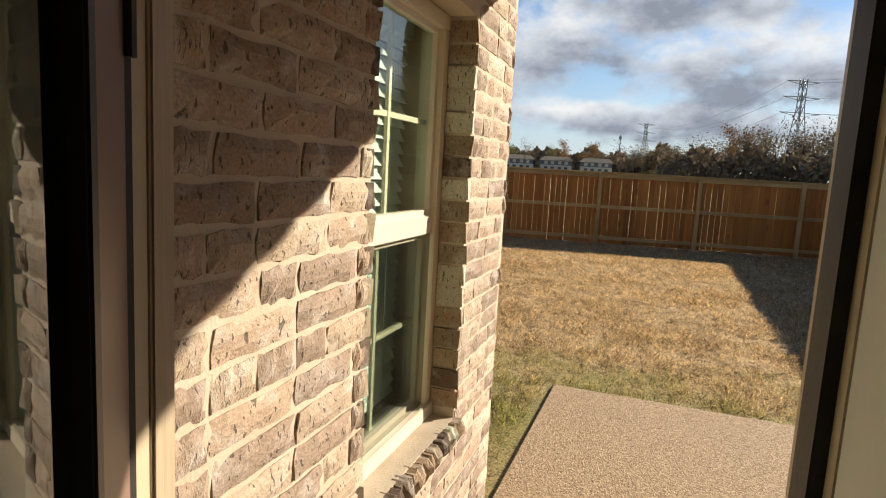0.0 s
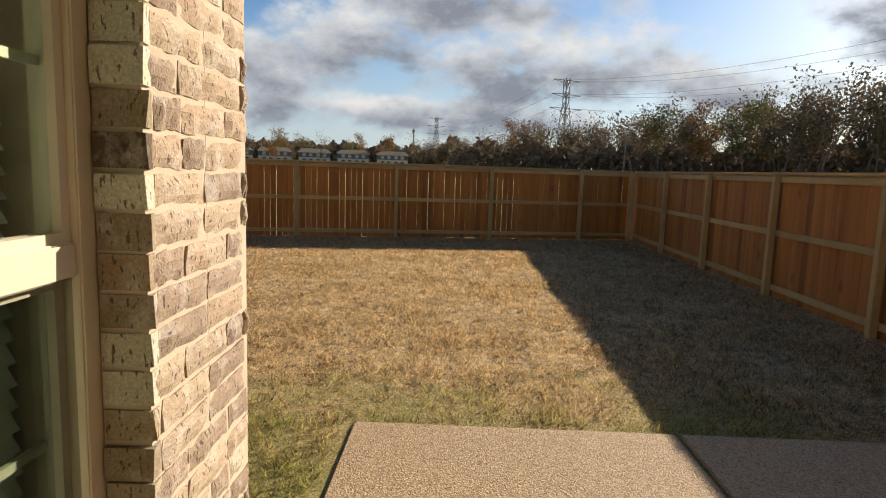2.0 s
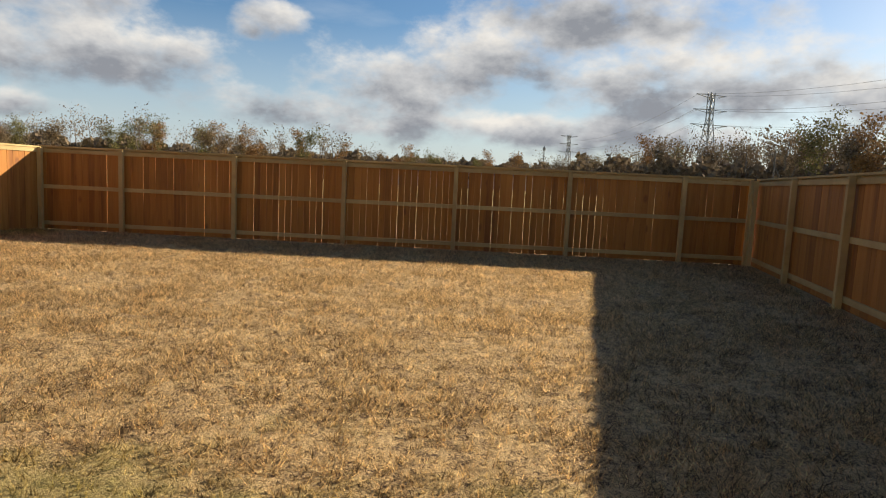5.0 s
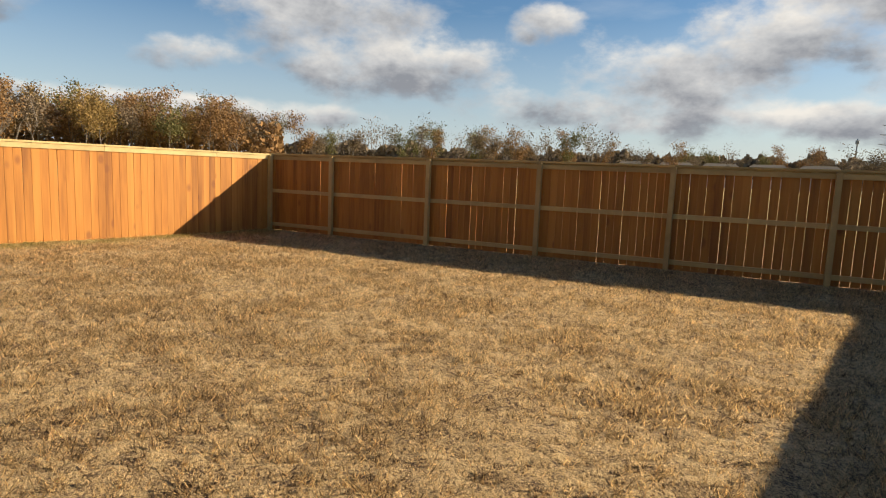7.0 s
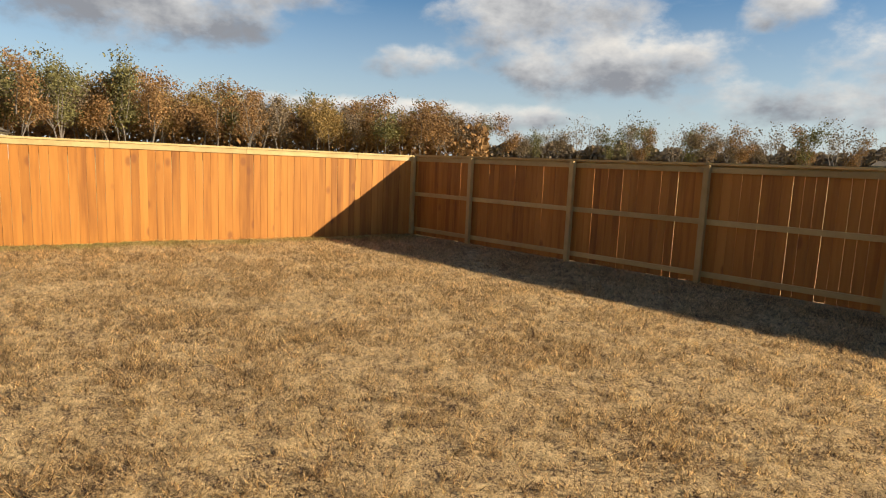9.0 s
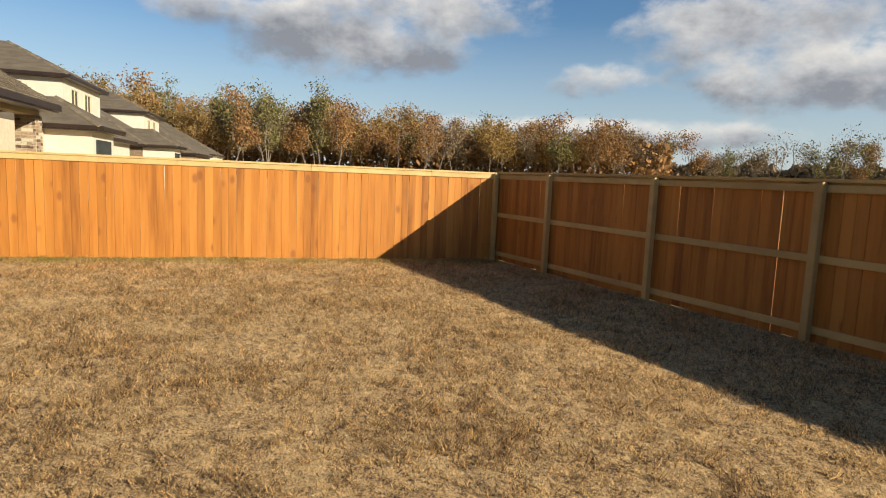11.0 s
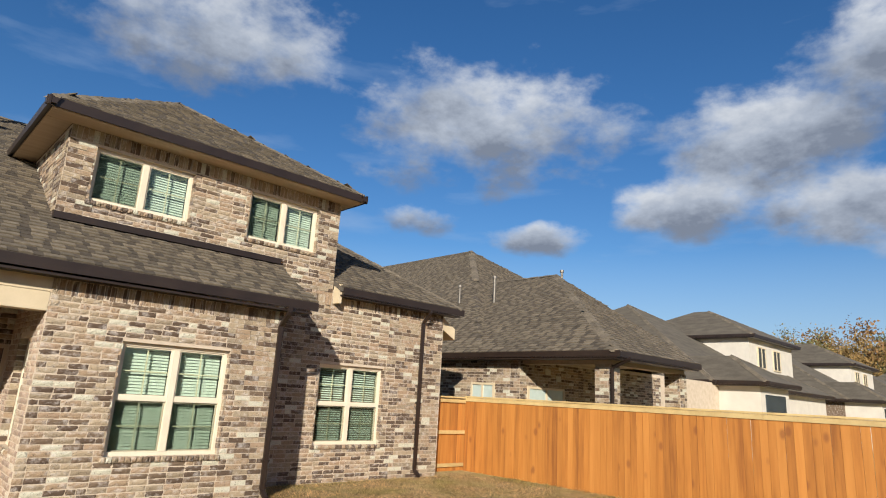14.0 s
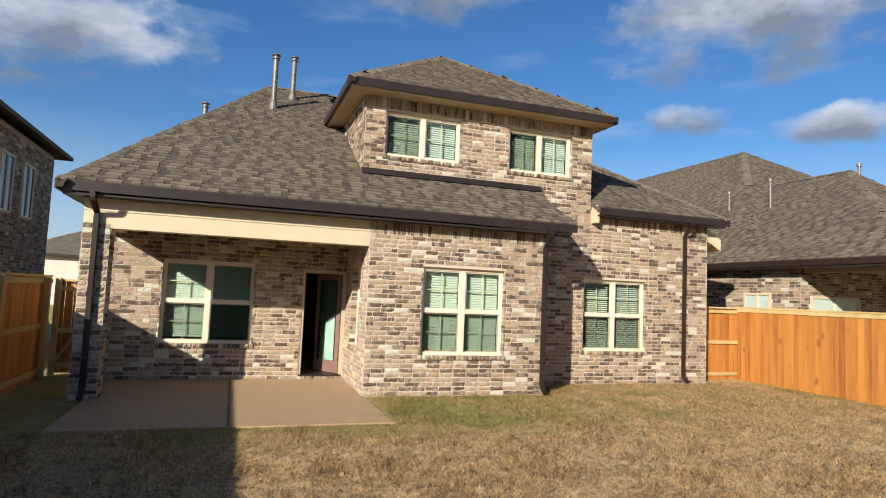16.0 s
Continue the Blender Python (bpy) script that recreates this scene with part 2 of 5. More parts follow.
def ground_material(blades=False):
    """Dormant lawn: straw and brown thatch with green regrowth near the slab, the walls and the fences."""
    m = bpy.data.materials.new("lawn")
    m.use_nodes = True
    nt = m.node_tree
    N, L = nt.nodes.new, nt.links.new
    bsdf = nt.nodes["Principled BSDF"]
    geo = N("ShaderNodeNewGeometry")
    pos = geo.outputs["Position"]

    def fog(s, d, r=0.6):
        n = N("ShaderNodeTexNoise")
        n.inputs["Scale"].default_value, n.inputs["Detail"].default_value, n.inputs["Roughness"].default_value = s, d, r
        L(pos, n.inputs["Vector"])
        return n.outputs["Fac"]

    patch, tuft, straw, green = fog(2.4, 5), fog(11.0, 6, 0.8), fog(60.0, 4, 0.75), fog(0.8, 5, 0.7)
    mix = N("ShaderNodeMath")
    mix.operation = "MULTIPLY_ADD"
    mix.inputs[1].default_value = 0.8
    L(tuft, mix.inputs[0])
    half = N("ShaderNodeMath")
    half.operation = "MULTIPLY_ADD"
    half.inputs[1].default_value = 0.30
    L(patch, half.inputs[0]), L(straw, half.inputs[2])
    L(half.outputs[0], mix.inputs[2])
    ramp = N("ShaderNodeValToRGB")
    e = ramp.color_ramp.elements
    e[0].position, e[0].color = 0.435, (0.12, 0.068, 0.034, 1)
    e[1].position, e[1].color = 0.585, (0.90, 0.65, 0.32, 1)
    c = e.new(0.5)
    c.color = (0.63, 0.42, 0.19, 1)
    norm = N("ShaderNodeMath")
    norm.operation, norm.inputs[1].default_value = "DIVIDE", 2.08
    L(mix.outputs[0], norm.inputs[0]), L(norm.outputs[0], ramp.inputs[0])
    sep = N("ShaderNodeSeparateXYZ")
    L(pos, sep.inputs[0])
    near = N("ShaderNodeMapRange")
    near.inputs["From Min"].default_value, near.inputs["From Max"].default_value = 6.6, 4.1
    L(sep.outputs["Y"], near.inputs["Value"])
    reach, by_slab = N("ShaderNodeMapRange"), N("ShaderNodeMath")
    reach.inputs["From Min"].default_value, reach.inputs["From Max"].default_value = -5.5, -2.0
    reach.inputs["To Min"].default_value = 0.62
    L(sep.outputs["X"], reach.inputs["Value"])
    by_slab.operation = "MULTIPLY"
    L(near.outputs[0], by_slab.inputs[0]), L(reach.outputs[0], by_slab.inputs[1])
    side = N("ShaderNodeMapRange")
    side.inputs["From Min"].default_value, side.inputs["From Max"].default_value = -8.6, -10.3
    side.inputs["To Max"].default_value = 0.75
    L(sep.outputs["X"], side.inputs["Value"])
    far = N("ShaderNodeMapRange")
    far.inputs["From Min"].default_value, far.inputs["From Max"].default_value = 17, 24
    L(sep.outputs["Y"], far.inputs["Value"])
    mx, mx2 = N("ShaderNodeMath"), N("ShaderNodeMath")
    mx.operation = mx2.operation = "MAXIMUM"
    L(by_slab.outputs[0], mx.inputs[0]), L(side.outputs[0], mx.inputs[1])
    L(mx.outputs[0], mx2.inputs[0]), L(far.outputs[0], mx2.inputs[1])
    gm = N("ShaderNodeMath")
    gm.operation = "MULTIPLY_ADD"
    gm.inputs[1].default_value = 0.44
    L(mx2.outputs[0], gm.inputs[0]), L(green, gm.inputs[2])
    gr = N("ShaderNodeMapRange")
    gr.inputs["From Min"].default_value, gr.inputs["From Max"].default_value = 0.69, 1.0
    gr.inputs["To Max"].default_value = 0.82
    L(gm.outputs[0], gr.inputs["Value"])
    gcol = N("ShaderNodeValToRGB")
    gcol.color_ramp.elements[0].position, gcol.color_ramp.elements[0].color = 0.35, (0.17, 0.17, 0.03, 1)
    gcol.color_ramp.elements[1].position, gcol.color_ramp.elements[1].color = 0.65, (0.42, 0.40, 0.08, 1)
    L(straw, gcol.inputs[0])
    out = N("ShaderNodeMixRGB")
    L(gr.outputs[0], out.inputs[0]), L(ramp.outputs[0], out.inputs["Color1"]), L(gcol.outputs[0], out.inputs["Color2"])
    L(out.outputs[0], bsdf.inputs["Base Color"])
    if blades:
        vary, mr = N("ShaderNodeHueSaturation"), N("ShaderNodeMapRange")
        mr.inputs["To Min"].default_value, mr.inputs["To Max"].default_value = 0.3, 1.8
        L(geo.outputs["Random Per Island"], mr.inputs["Value"]), L(mr.outputs[0], vary.inputs["Value"])
        L(out.outputs[0], vary.inputs["Color"]), L(vary.outputs[0], bsdf.inputs["Base Color"])
    bsdf.inputs["Roughness"].default_value = 0.95
    b = N("ShaderNodeBump")
    b.inputs["Strength"].default_value, b.inputs["Distance"].default_value = 1.0, 0.06
    L(mix.outputs[0], b.inputs["Height"]), L(b.outputs[0], bsdf.inputs["Normal"])
    return m


def let_through(m, share):
    """Part of the light passes a thin leaf or blade."""
    nt = m.node_tree
    bsdf, out = nt.nodes["Principled BSDF"], nt.nodes["Material Output"]
    tr, mx = nt.nodes.new("ShaderNodeBsdfTranslucent"), nt.nodes.new("ShaderNodeMixShader")
    mx.inputs[0].default_value = share
    nt.links.new(bsdf.inputs["Base Color"].links[0].from_socket, tr.inputs[0])
    nt.links.new(bsdf.outputs[0], mx.inputs[1]), nt.links.new(tr.outputs[0], mx.inputs[2]), nt.links.new(mx.outputs[0], out.inputs[0])
    return m


M_LAWN = ground_material()
M_BLADE = let_through(ground_material(True), 0.45)
M_BRICK, M_BRICK_PIECE = brick_material("tumbled_brick", "island"), brick_material("tumbled_brick_piece", "object")
# paler side-wall bricks; their colour also carries bounced light missing under the porch
M_BRICK_PALE = brick_material("whitewashed_bounce_lit_brick", "object", 0.45)
M_BRICK_N = brick_material("neighbour_brick", "island", 0.0)
M_MORTAR = material("mortar", [(0.44, 0.36, 0.262), (0.54, 0.45, 0.34)], 6, 0.95, bump=0.5, fine=120)
M_BEIGE = material("beige_paint", [(0.52, 0.43, 0.28), (0.58, 0.48, 0.32)], 3, 0.5, bump=0.06, fine=40)
M_VINYL = material("cream_vinyl", [(0.62, 0.54, 0.40), (0.68, 0.60, 0.46)], 3, 0.45, bump=0.03)
M_CASING = material("embossed_casing", [(0.42, 0.33, 0.22), (0.50, 0.40, 0.27)], 4, 0.42, bump=0.35, fine=90, stretch=(1, 1, 0.06))
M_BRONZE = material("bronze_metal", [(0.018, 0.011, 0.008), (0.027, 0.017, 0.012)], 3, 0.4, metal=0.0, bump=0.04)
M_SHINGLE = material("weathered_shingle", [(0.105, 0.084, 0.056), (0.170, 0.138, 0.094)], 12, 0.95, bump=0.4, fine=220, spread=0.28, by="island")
# low tabs: dark granule band, with the raised tabs' shadow put into its colour
M_SHINGLE_LOW = material("banded_shaded_shingle", [(0.050, 0.038, 0.025), (0.085, 0.067, 0.045)], 12, 0.95, bump=0.4, fine=220, spread=0.3, by="island")
M_FARROOF = material("far_shingle", [(0.076, 0.063, 0.044), (0.126, 0.106, 0.075)], 1.5, 0.95, bump=0.2, fine=9.0, stretch=(1, 1, 3))
M_ROOFBED = material("roof_bed", [(0.07, 0.058, 0.045), (0.12, 0.10, 0.075)], 10, 0.95, bump=0.4, fine=200)
M_CEDAR = material("cedar_board", [(0.22, 0.077, 0.011), (0.38, 0.148, 0.022), (0.46, 0.195, 0.036)], 2.2, 0.75, bump=0.2, fine=22, spread=0.07, by="object", stretch=(1, 1, 0.13), knots=2.6)
M_TREATED = material("treated_pine", [(0.38, 0.255, 0.095), (0.52, 0.37, 0.15)], 3, 0.8, bump=0.25, fine=30, spread=0.12, by="object", stretch=(0.3, 0.3, 0.3))
M_CAPWOOD = material("cap_board", [(0.42, 0.30, 0.12), (0.55, 0.41, 0.18)], 3, 0.75, bump=0.2, fine=30, spread=0.1, by="object")
M_AGG = material("exposed_aggregate", [(0.17, 0.10, 0.05), (0.40, 0.265, 0.135), (0.58, 0.43, 0.255)], 90, 0.8, bump=0.7, fine=170)
M_SLAT = material("blind_slat", [(0.62, 0.65, 0.59), (0.68, 0.71, 0.65)], 3, 0.45, bump=0.02)
M_DOOR = material("brown_door_paint", [(0.17, 0.105, 0.08), (0.22, 0.14, 0.108)], 3, 0.35, bump=0.05)
M_TRIM = material("white_interior_paint", [(0.66, 0.66, 0.60), (0.72, 0.72, 0.66)], 2, 0.4, bump=0.03)
M_DARKSEAL = material("black_seal", [(0.015, 0.013, 0.012), (0.03, 0.026, 0.022)], 10, 0.6)
M_WALLIN = material("interior_wall_paint", [(0.30, 0.28, 0.24), (0.34, 0.32, 0.28)], 2, 0.8, bump=0.04)
M_FLOORIN = material("interior_wood_floor", [(0.10, 0.06, 0.035), (0.17, 0.105, 0.06)], 4, 0.45, bump=0.08, stretch=(1, 0.2, 1))
M_SCREEN = glass_material("insect_screen", (0.50, 0.53, 0.50), 0.6, 1.02)
M_GLASS = glass_material("green_low_e_glass", (0.68, 0.82, 0.71), 0.0, 1.75)
M_LITE = glass_material("door_glass", (0.66, 0.80, 0.72), 0.0, 2.0)
M_CLEAR = glass_material("glass_edge", (1, 1, 1), 0.0, 1.0)
M_FROST = material("pale_panel", [(0.42, 0.49, 0.44), (0.48, 0.55, 0.50)], 5, 0.25, bump=0.05, coat=0.6)
M_PIPE = material("galvanised_flue", [(0.13, 0.115, 0.095), (0.20, 0.18, 0.15)], 8, 0.5, metal=0.5, bump=0.05)
M_BARK = material("bark", [(0.10, 0.082, 0.065), (0.20, 0.17, 0.14)], 3, 0.95, bump=0.5, fine=20)
M_WHITEWALL = material("cream_siding", [(0.50, 0.46, 0.39), (0.57, 0.53, 0.45)], 2, 0.7, bump=0.1)
M_GREYBRICK = brick_material("grey_brick", "island", 0.05)
M_STEEL = material("tower_steel", [(0.22, 0.23, 0.24), (0.30, 0.31, 0.32)], 2, 0.6, metal=0.3, bump=0)
M_WINDARK = material("far_window", [(0.03, 0.04, 0.045), (0.06, 0.075, 0.08)], 2, 0.15, bump=0)
M_BLUEGREY = material("slate_siding", [(0.09, 0.11, 0.16), (0.13, 0.155, 0.21)], 2, 0.7, bump=0)
M_PORCHCEIL = material("porch_ceiling_board", [(0.36, 0.27, 0.17), (0.43, 0.325, 0.21)], 3, 0.7, bump=0.1, stretch=(0.2, 3, 1))


def leaf_material(name, colors):
    m = material(name, colors, 0.25, 1.0, bump=0, fine=2.0, spread=0.35, by="island")
    m.node_tree.nodes["Principled BSDF"].inputs["Specular IOR Level"].default_value = 0.1
    return let_through(m, 0.18)


M_LEAF = [leaf_material("autumn_leaf_rust", [(0.22, 0.125, 0.055), (0.29, 0.17, 0.075)]),
          leaf_material("autumn_leaf_gold", [(0.28, 0.20, 0.075), (0.25, 0.155, 0.06)]),
          leaf_material("autumn_leaf_olive", [(0.13, 0.125, 0.05), (0.19, 0.165, 0.07)]),
          leaf_material("autumn_leaf_brown", [(0.17, 0.125, 0.08), (0.23, 0.175, 0.115)])]


# ---- building blocks ----
class Geo:
    """Vertices and faces gathered for one mesh."""

    def __init__(self):
        self.v, self.f = [], []

    def hexa(self, corners):
        n = len(self.v)
        self.v += [tuple(c) for c in corners]
        self.f += [tuple(n + i for i in q) for q in ((0, 3, 2, 1), (4, 5, 6, 7), (0, 1, 5, 4), (1, 2, 6, 5), (2, 3, 7, 6), (3, 0, 4, 7))]
        return self

    def box(self, x0, x1, y0, y1, z0, z1):
        x0, x1, y0, y1, z0, z1 = min(x0, x1), max(x0, x1), min(y0, y1), max(y0, y1), min(z0, z1), max(z0, z1)
        return self.hexa([(x0, y0, z0), (x1, y0, z0), (x1, y1, z0), (x0, y1, z0), (x0, y0, z1), (x1, y0, z1), (x1, y1, z1), (x0, y1, z1)])

    def poly(self, pts):
        n = len(self.v)
        self.v += [tuple(p) for p in pts]
        self.f.append(tuple(range(n, n + len(pts))))
        return self

    def slab(self, pts, drop):
        """A closed plate from an upper polygon, drop thick downwards."""
        n, k = len(self.v), len(pts)
        self.v += [tuple(p) for p in pts] + [(p[0], p[1], p[2] - drop) for p in pts]
        self.f += [tuple(range(n, n + k)), tuple(range(n + 2 * k - 1, n + k - 1, -1))]
        self.f += [(n + i, n + k + i, n + k + (i + 1) % k, n + (i + 1) % k) for i in range(k)]
        return self

    def beam(self, a, b, w, h, up=(0, 0, 1)):
        a, b = Vector(a), Vector(b)
        d = (b - a).normalized()
        s = d.cross(Vector(up))
        s = s.normalized() if s.length > 1e-4 else Vector((1, 0, 0))
        u = s.cross(d)
        c = []
        for p in (a, b):
            c += [p - s * w / 2 - u * h / 2, p + s * w / 2 - u * h / 2, p + s * w / 2 + u * h / 2, p - s * w / 2 + u * h / 2]
        return self.hexa(c)

    def tube(self, pts, radii, sides=8):
        n = len(self.v)
        for i, p in enumerate(pts):
            p = Vector(p)
            d = (Vector(pts[min(i + 1, len(pts) - 1)]) - Vector(pts[max(i - 1, 0)])).normalized()
            s = d.cross(Vector((0.3, 1, 0.1))).normalized()
            u = s.cross(d)
            for k in range(sides):
                a = 2 * math.pi * k / sides
                self.v.append(tuple(p + (s * math.cos(a) + u * math.sin(a)) * radii[i]))
        for i in range(len(pts) - 1):
            for k in range(sides):
                a, b = n + i * sides + k, n + i * sides + (k + 1) % sides
                self.f.append((a, b, b + sides, a + sides))
        self.f.append(tuple(range(n + sides - 1, n - 1, -1)))
        self.f.append(tuple(range(n + (len(pts) - 1) * sides, n + len(pts) * sides)))
        return self

    def mesh(self, name, bevel=0.0):
        me = bpy.data.meshes.new(name)
        me.from_pydata(self.v, [], self.f)
        bm = bmesh.new()
        bm.from_mesh(me)
        bmesh.ops.recalc_face_normals(bm, faces=bm.faces)
        if bevel:
            bmesh.ops.bevel(bm, geom=bm.edges[:], offset=bevel, segments=2, affect="EDGES", clamp_overlap=True)
        bm.to_mesh(me)
        bm.free()
        return me


def part(name, geo, mat, parent=None, label="", bevel=0.0, kind=""):
    me = geo if isinstance(geo, bpy.types.Mesh) else geo.mesh(name, bevel)
    if not me.materials:
        me.materials.append(mat)
    ob = new(name, me)
    if parent is not None:
        ob.parent = parent
    if label:
        ob["label"] = label
    if kind:
        ob["kind"] = kind
    return ob


def thing(name, m=None, label="", category="", group="", kind=""):
    ob = new(name)
    ob.empty_display_size = 0.1
    if m is not None:
        ob.matrix_basis = m
    return tagged(ob, label, category, group, kind)


def glazing(name, geo, mat, parent, label=""):
    """A glass plate that mirrors on its outer side only."""
    ob = part(name, geo, mat, parent, label)
    ob.data.materials.append(M_CLEAR)
    for f in ob.data.polygons:
        f.material_index = 0 if f.normal.y > 0.9 else 1
    ob.visible_shadow = False
    return ob


RND = random.Random(7)

# plan of the house and lot
XS = -0.61                      # side wall beside the back door
YB, YC = 2.07, 0.83             # fronts of the two projecting blocks
XB, XR, XL = -4.15, -9.13, 3.80
COURSE, BRICK = 0.0813, 0.254
FENCE_R, FENCE_L = 4.74, -10.65


def far_y(x):
    return 15.87 + 0.2 * x


# ---- ground ----
def build_ground():
    g = Geo()
    xs = [-2600, -700, -200, -60, -24] + [-10.9 + 15.8 * i / 240 for i in range(241)] + [20, 60, 200, 700, 2600]
    ys = [-2600, -700, -200, -60, -12] + [0.6 + 16.4 * i / 250 for i in range(251)] + [30, 60, 200, 700, 2600]
    for y in ys:
        for x in xs:
            inside = FENCE_L < x < FENCE_R and 2.4 < y < far_y(x) - 0.4 and not (x > -1.2 and y < 4.8)
            z = 0.0
            if inside:
                a, b = noise.noise((x * 5.5, y * 8.0, 0)), noise.noise((x * 13, y * 15, 4))
                z = 0.015 * noise.noise((x * 0.7, y * 0.7, 0)) + 0.020 * a + 0.032 * b
            g.v.append((x, y, z - 0.003))
    k = len(xs)
    for j in range(len(ys) - 1):
        for i in range(k - 1):
            g.f.append((j * k + i, j * k + i + 1, (j + 1) * k + i + 1, (j + 1) * k + i))
    ob = part("ground", g, M_LAWN)
    tagged(ob, "dormant straw coloured lawn with green patches", "lawn", kind="structure")
    for p in ob.data.polygons:
        p.use_smooth = True


def build_grass():
    """Short dry blades over the fenced yard, thickest where the path runs."""
    rng = np.random.default_rng(5)
    count = 640000
    x = rng.uniform(FENCE_L + 0.05, FENCE_R - 0.05, count)
    y = rng.uniform(0.9, 16.6, count)
    keep = (y < 15.8 + 0.2 * x) & ~((x > -0.72) & (y < 4.27)) & ~((x > XB - 0.03) & (y < YB + 0.03)) & ~((x > XR - 0.03) & (y < YC + 0.03))
    clump = np.sin(x * 9.1 + 2.0 * np.sin(y * 5.3)) * np.sin(y * 8.3 + 1.7 * np.sin(x * 6.1)) + np.sin(x * 2.3 + y * 3.1 + 2.2 * np.sin(x * 1.1 - y * 1.7) + 1.5 * np.sin(y * 0.8)) * 0.4
    keep &= rng.uniform(-1.9, 1.6, count) < clump
    x, y, clump = x[keep], y[keep], clump[keep]
    m = len(x)
    h = rng.uniform(0.018, 0.055, m) * (1 + 0.35 * clump)
    a = rng.uniform(0, 2 * np.pi, m)
    lean = rng.uniform(0.4, 2.0, m) * h
    w = rng.uniform(0.003, 0.008, m)
    la = rng.uniform(0, 2 * np.pi, m)
    z0 = -0.02
    v = np.zeros((m, 3, 3))
    v[:, 0] = np.stack([x - w * np.cos(a), y - w * np.sin(a), np.full(m, z0)], 1)
    v[:, 1] = np.stack([x + w * np.cos(a), y + w * np.sin(a), np.full(m, z0)], 1)
    v[:, 2] = np.stack([x + lean * np.cos(la), y + lean * np.sin(la), h], 1)
    me = bpy.data.meshes.new("grass")
    me.vertices.add(m * 3), me.loops.add(m * 3), me.polygons.add(m)
    me.vertices.foreach_set("co", v.reshape(-1))
    me.loops.foreach_set("vertex_index", np.arange(m * 3))
    me.polygons.foreach_set("loop_start", np.arange(0, m * 3, 3))
    me.update()
    me.validate()
    tagged(part("grass", me, M_BLADE), "short dry bermuda grass blades", "grass", kind="stuff")


# ---- brickwork ----
def wall_frame(origin, u, n):
    """Local axes of a wall: x along it, y out of it, z up."""
    u, n = Vector(u), Vector(n)
    m = Matrix.Identity(4)
    m.col[0].xyz, m.col[1].xyz, m.col[2].xyz, m.col[3].xyz = u, n, Vector((0, 0, 1)), Vector(origin)
    return m


def wall_slab(name, m, length, z0, z1, openings, label, thick=0.28):
    """A backing wall with real openings; its outer face lies on the local plane y = 0."""
    g = Geo()
    cuts = sorted({0.0, length, *[o[0] for o in openings], *[o[1] for o in openings]})
    for a, b in zip(cuts, cuts[1:]):
        spans = sorted((o[2], o[3]) for o in openings if o[0] < (a + b) / 2 < o[1])
        z = z0
        for s, e in spans:
            if s > z:
                g.box(a, b, -thick, 0, z, s)
            z = e
        if z < z1:
            g.box(a, b, -thick, 0, z, z1)
    ob = part(name, g, M_MORTAR)
    ob.matrix_basis = m
    tagged(ob, label, "wall", kind="structure")
    return ob


def brick_mesh(seed, length=0.2, height=0.072):
    """One chipped brick: a rough front on a plain body."""
    r = random.Random(seed)
    g = Geo()
    nx, nz = 6, 3
    hl, hh = length / 2, height / 2
    rows = []
    for j in range(nz + 1):
        row = []
        for i in range(nx + 1):
            x, z = -hl + length * i / nx, -hh + height * j / nz
            edge = i in (0, nx) or j in (0, nz)
            y = (r.uniform(-0.002, 0.005) if edge else r.uniform(0.006, 0.013))
            if edge:
                x += r.uniform(-0.006, 0.004) * (1 if x > 0 else -1)
                z += r.uniform(-0.004, 0.004) * (1 if z > 0 else -1)
            row.append(len(g.v))
            g.v.append((x, y, z))
        rows.append(row)
    for j in range(nz):
        for i in range(nx):
            g.f.append((rows[j][i], rows[j][i + 1], rows[j + 1][i + 1], rows[j + 1][i]))
    rim = rows[0] + [rows[j][-1] for j in range(1, nz + 1)] + rows[-1][-2::-1] + [rows[j][0] for j in range(nz - 1, 0, -1)]
    back = []
    for i in rim:
        x, y, z = g.v[i]
        back.append(len(g.v))
        g.v.append((x, -0.02, z))
    k = len(rim)
    for i in range(k):
        g.f.append((rim[(i + 1) % k], rim[i], back[i], back[(i + 1) % k]))
    me = g.mesh("brick")
    me.materials.append(M_BRICK_PIECE)
    return me


BRICKS = [brick_mesh(s) for s in range(9)]
# copies in the paler brick, lightened in colour for the shaded side wall
PALE_BRICKS = [me.copy() for me in BRICKS]
for me in PALE_BRICKS:
    me.materials[0] = M_BRICK_PALE


def lay_bricks(length, z0, z1, openings, top_soldier=0.0):
    """Places of the bricks of one wall: centre along it, height, length, tall."""
    r = random.Random(int(length * 1000))
    out = []
    ztop = z1 - top_soldier
    row, z = 0, z0 + COURSE / 2
    while z + 0.035 <= ztop + 0.02:
        u = -BRICK / 2 if row % 2 else 0.0
        u += r.uniform(-0.012, 0.012)
        while u < length:
            w = BRICK if r.random() > 0.14 else BRICK / 2
            a, b = max(u, 0.0), min(u + w, length)
            for o in openings:
                if o[2] - 0.03 < z < o[3] + 0.03:
                    if a < o[0] < b:
                        b = o[0]
                    elif a < o[1] < b:
                        a = o[1]
                    elif a >= o[0] and b <= o[1]:
                        b = a
            if b - a > 0.04:
                out.append(((a + b) / 2, z, b - a - 0.011, 0.069))
            u += w
        row, z = row + 1, z + COURSE
    if top_soldier:
        u = 0.0
        while u + 0.083 < length + 0.01:
            out.append((u + 0.041, z1 - top_soldier / 2, 0.073, top_soldier - 0.012))
            u += COURSE
    return out


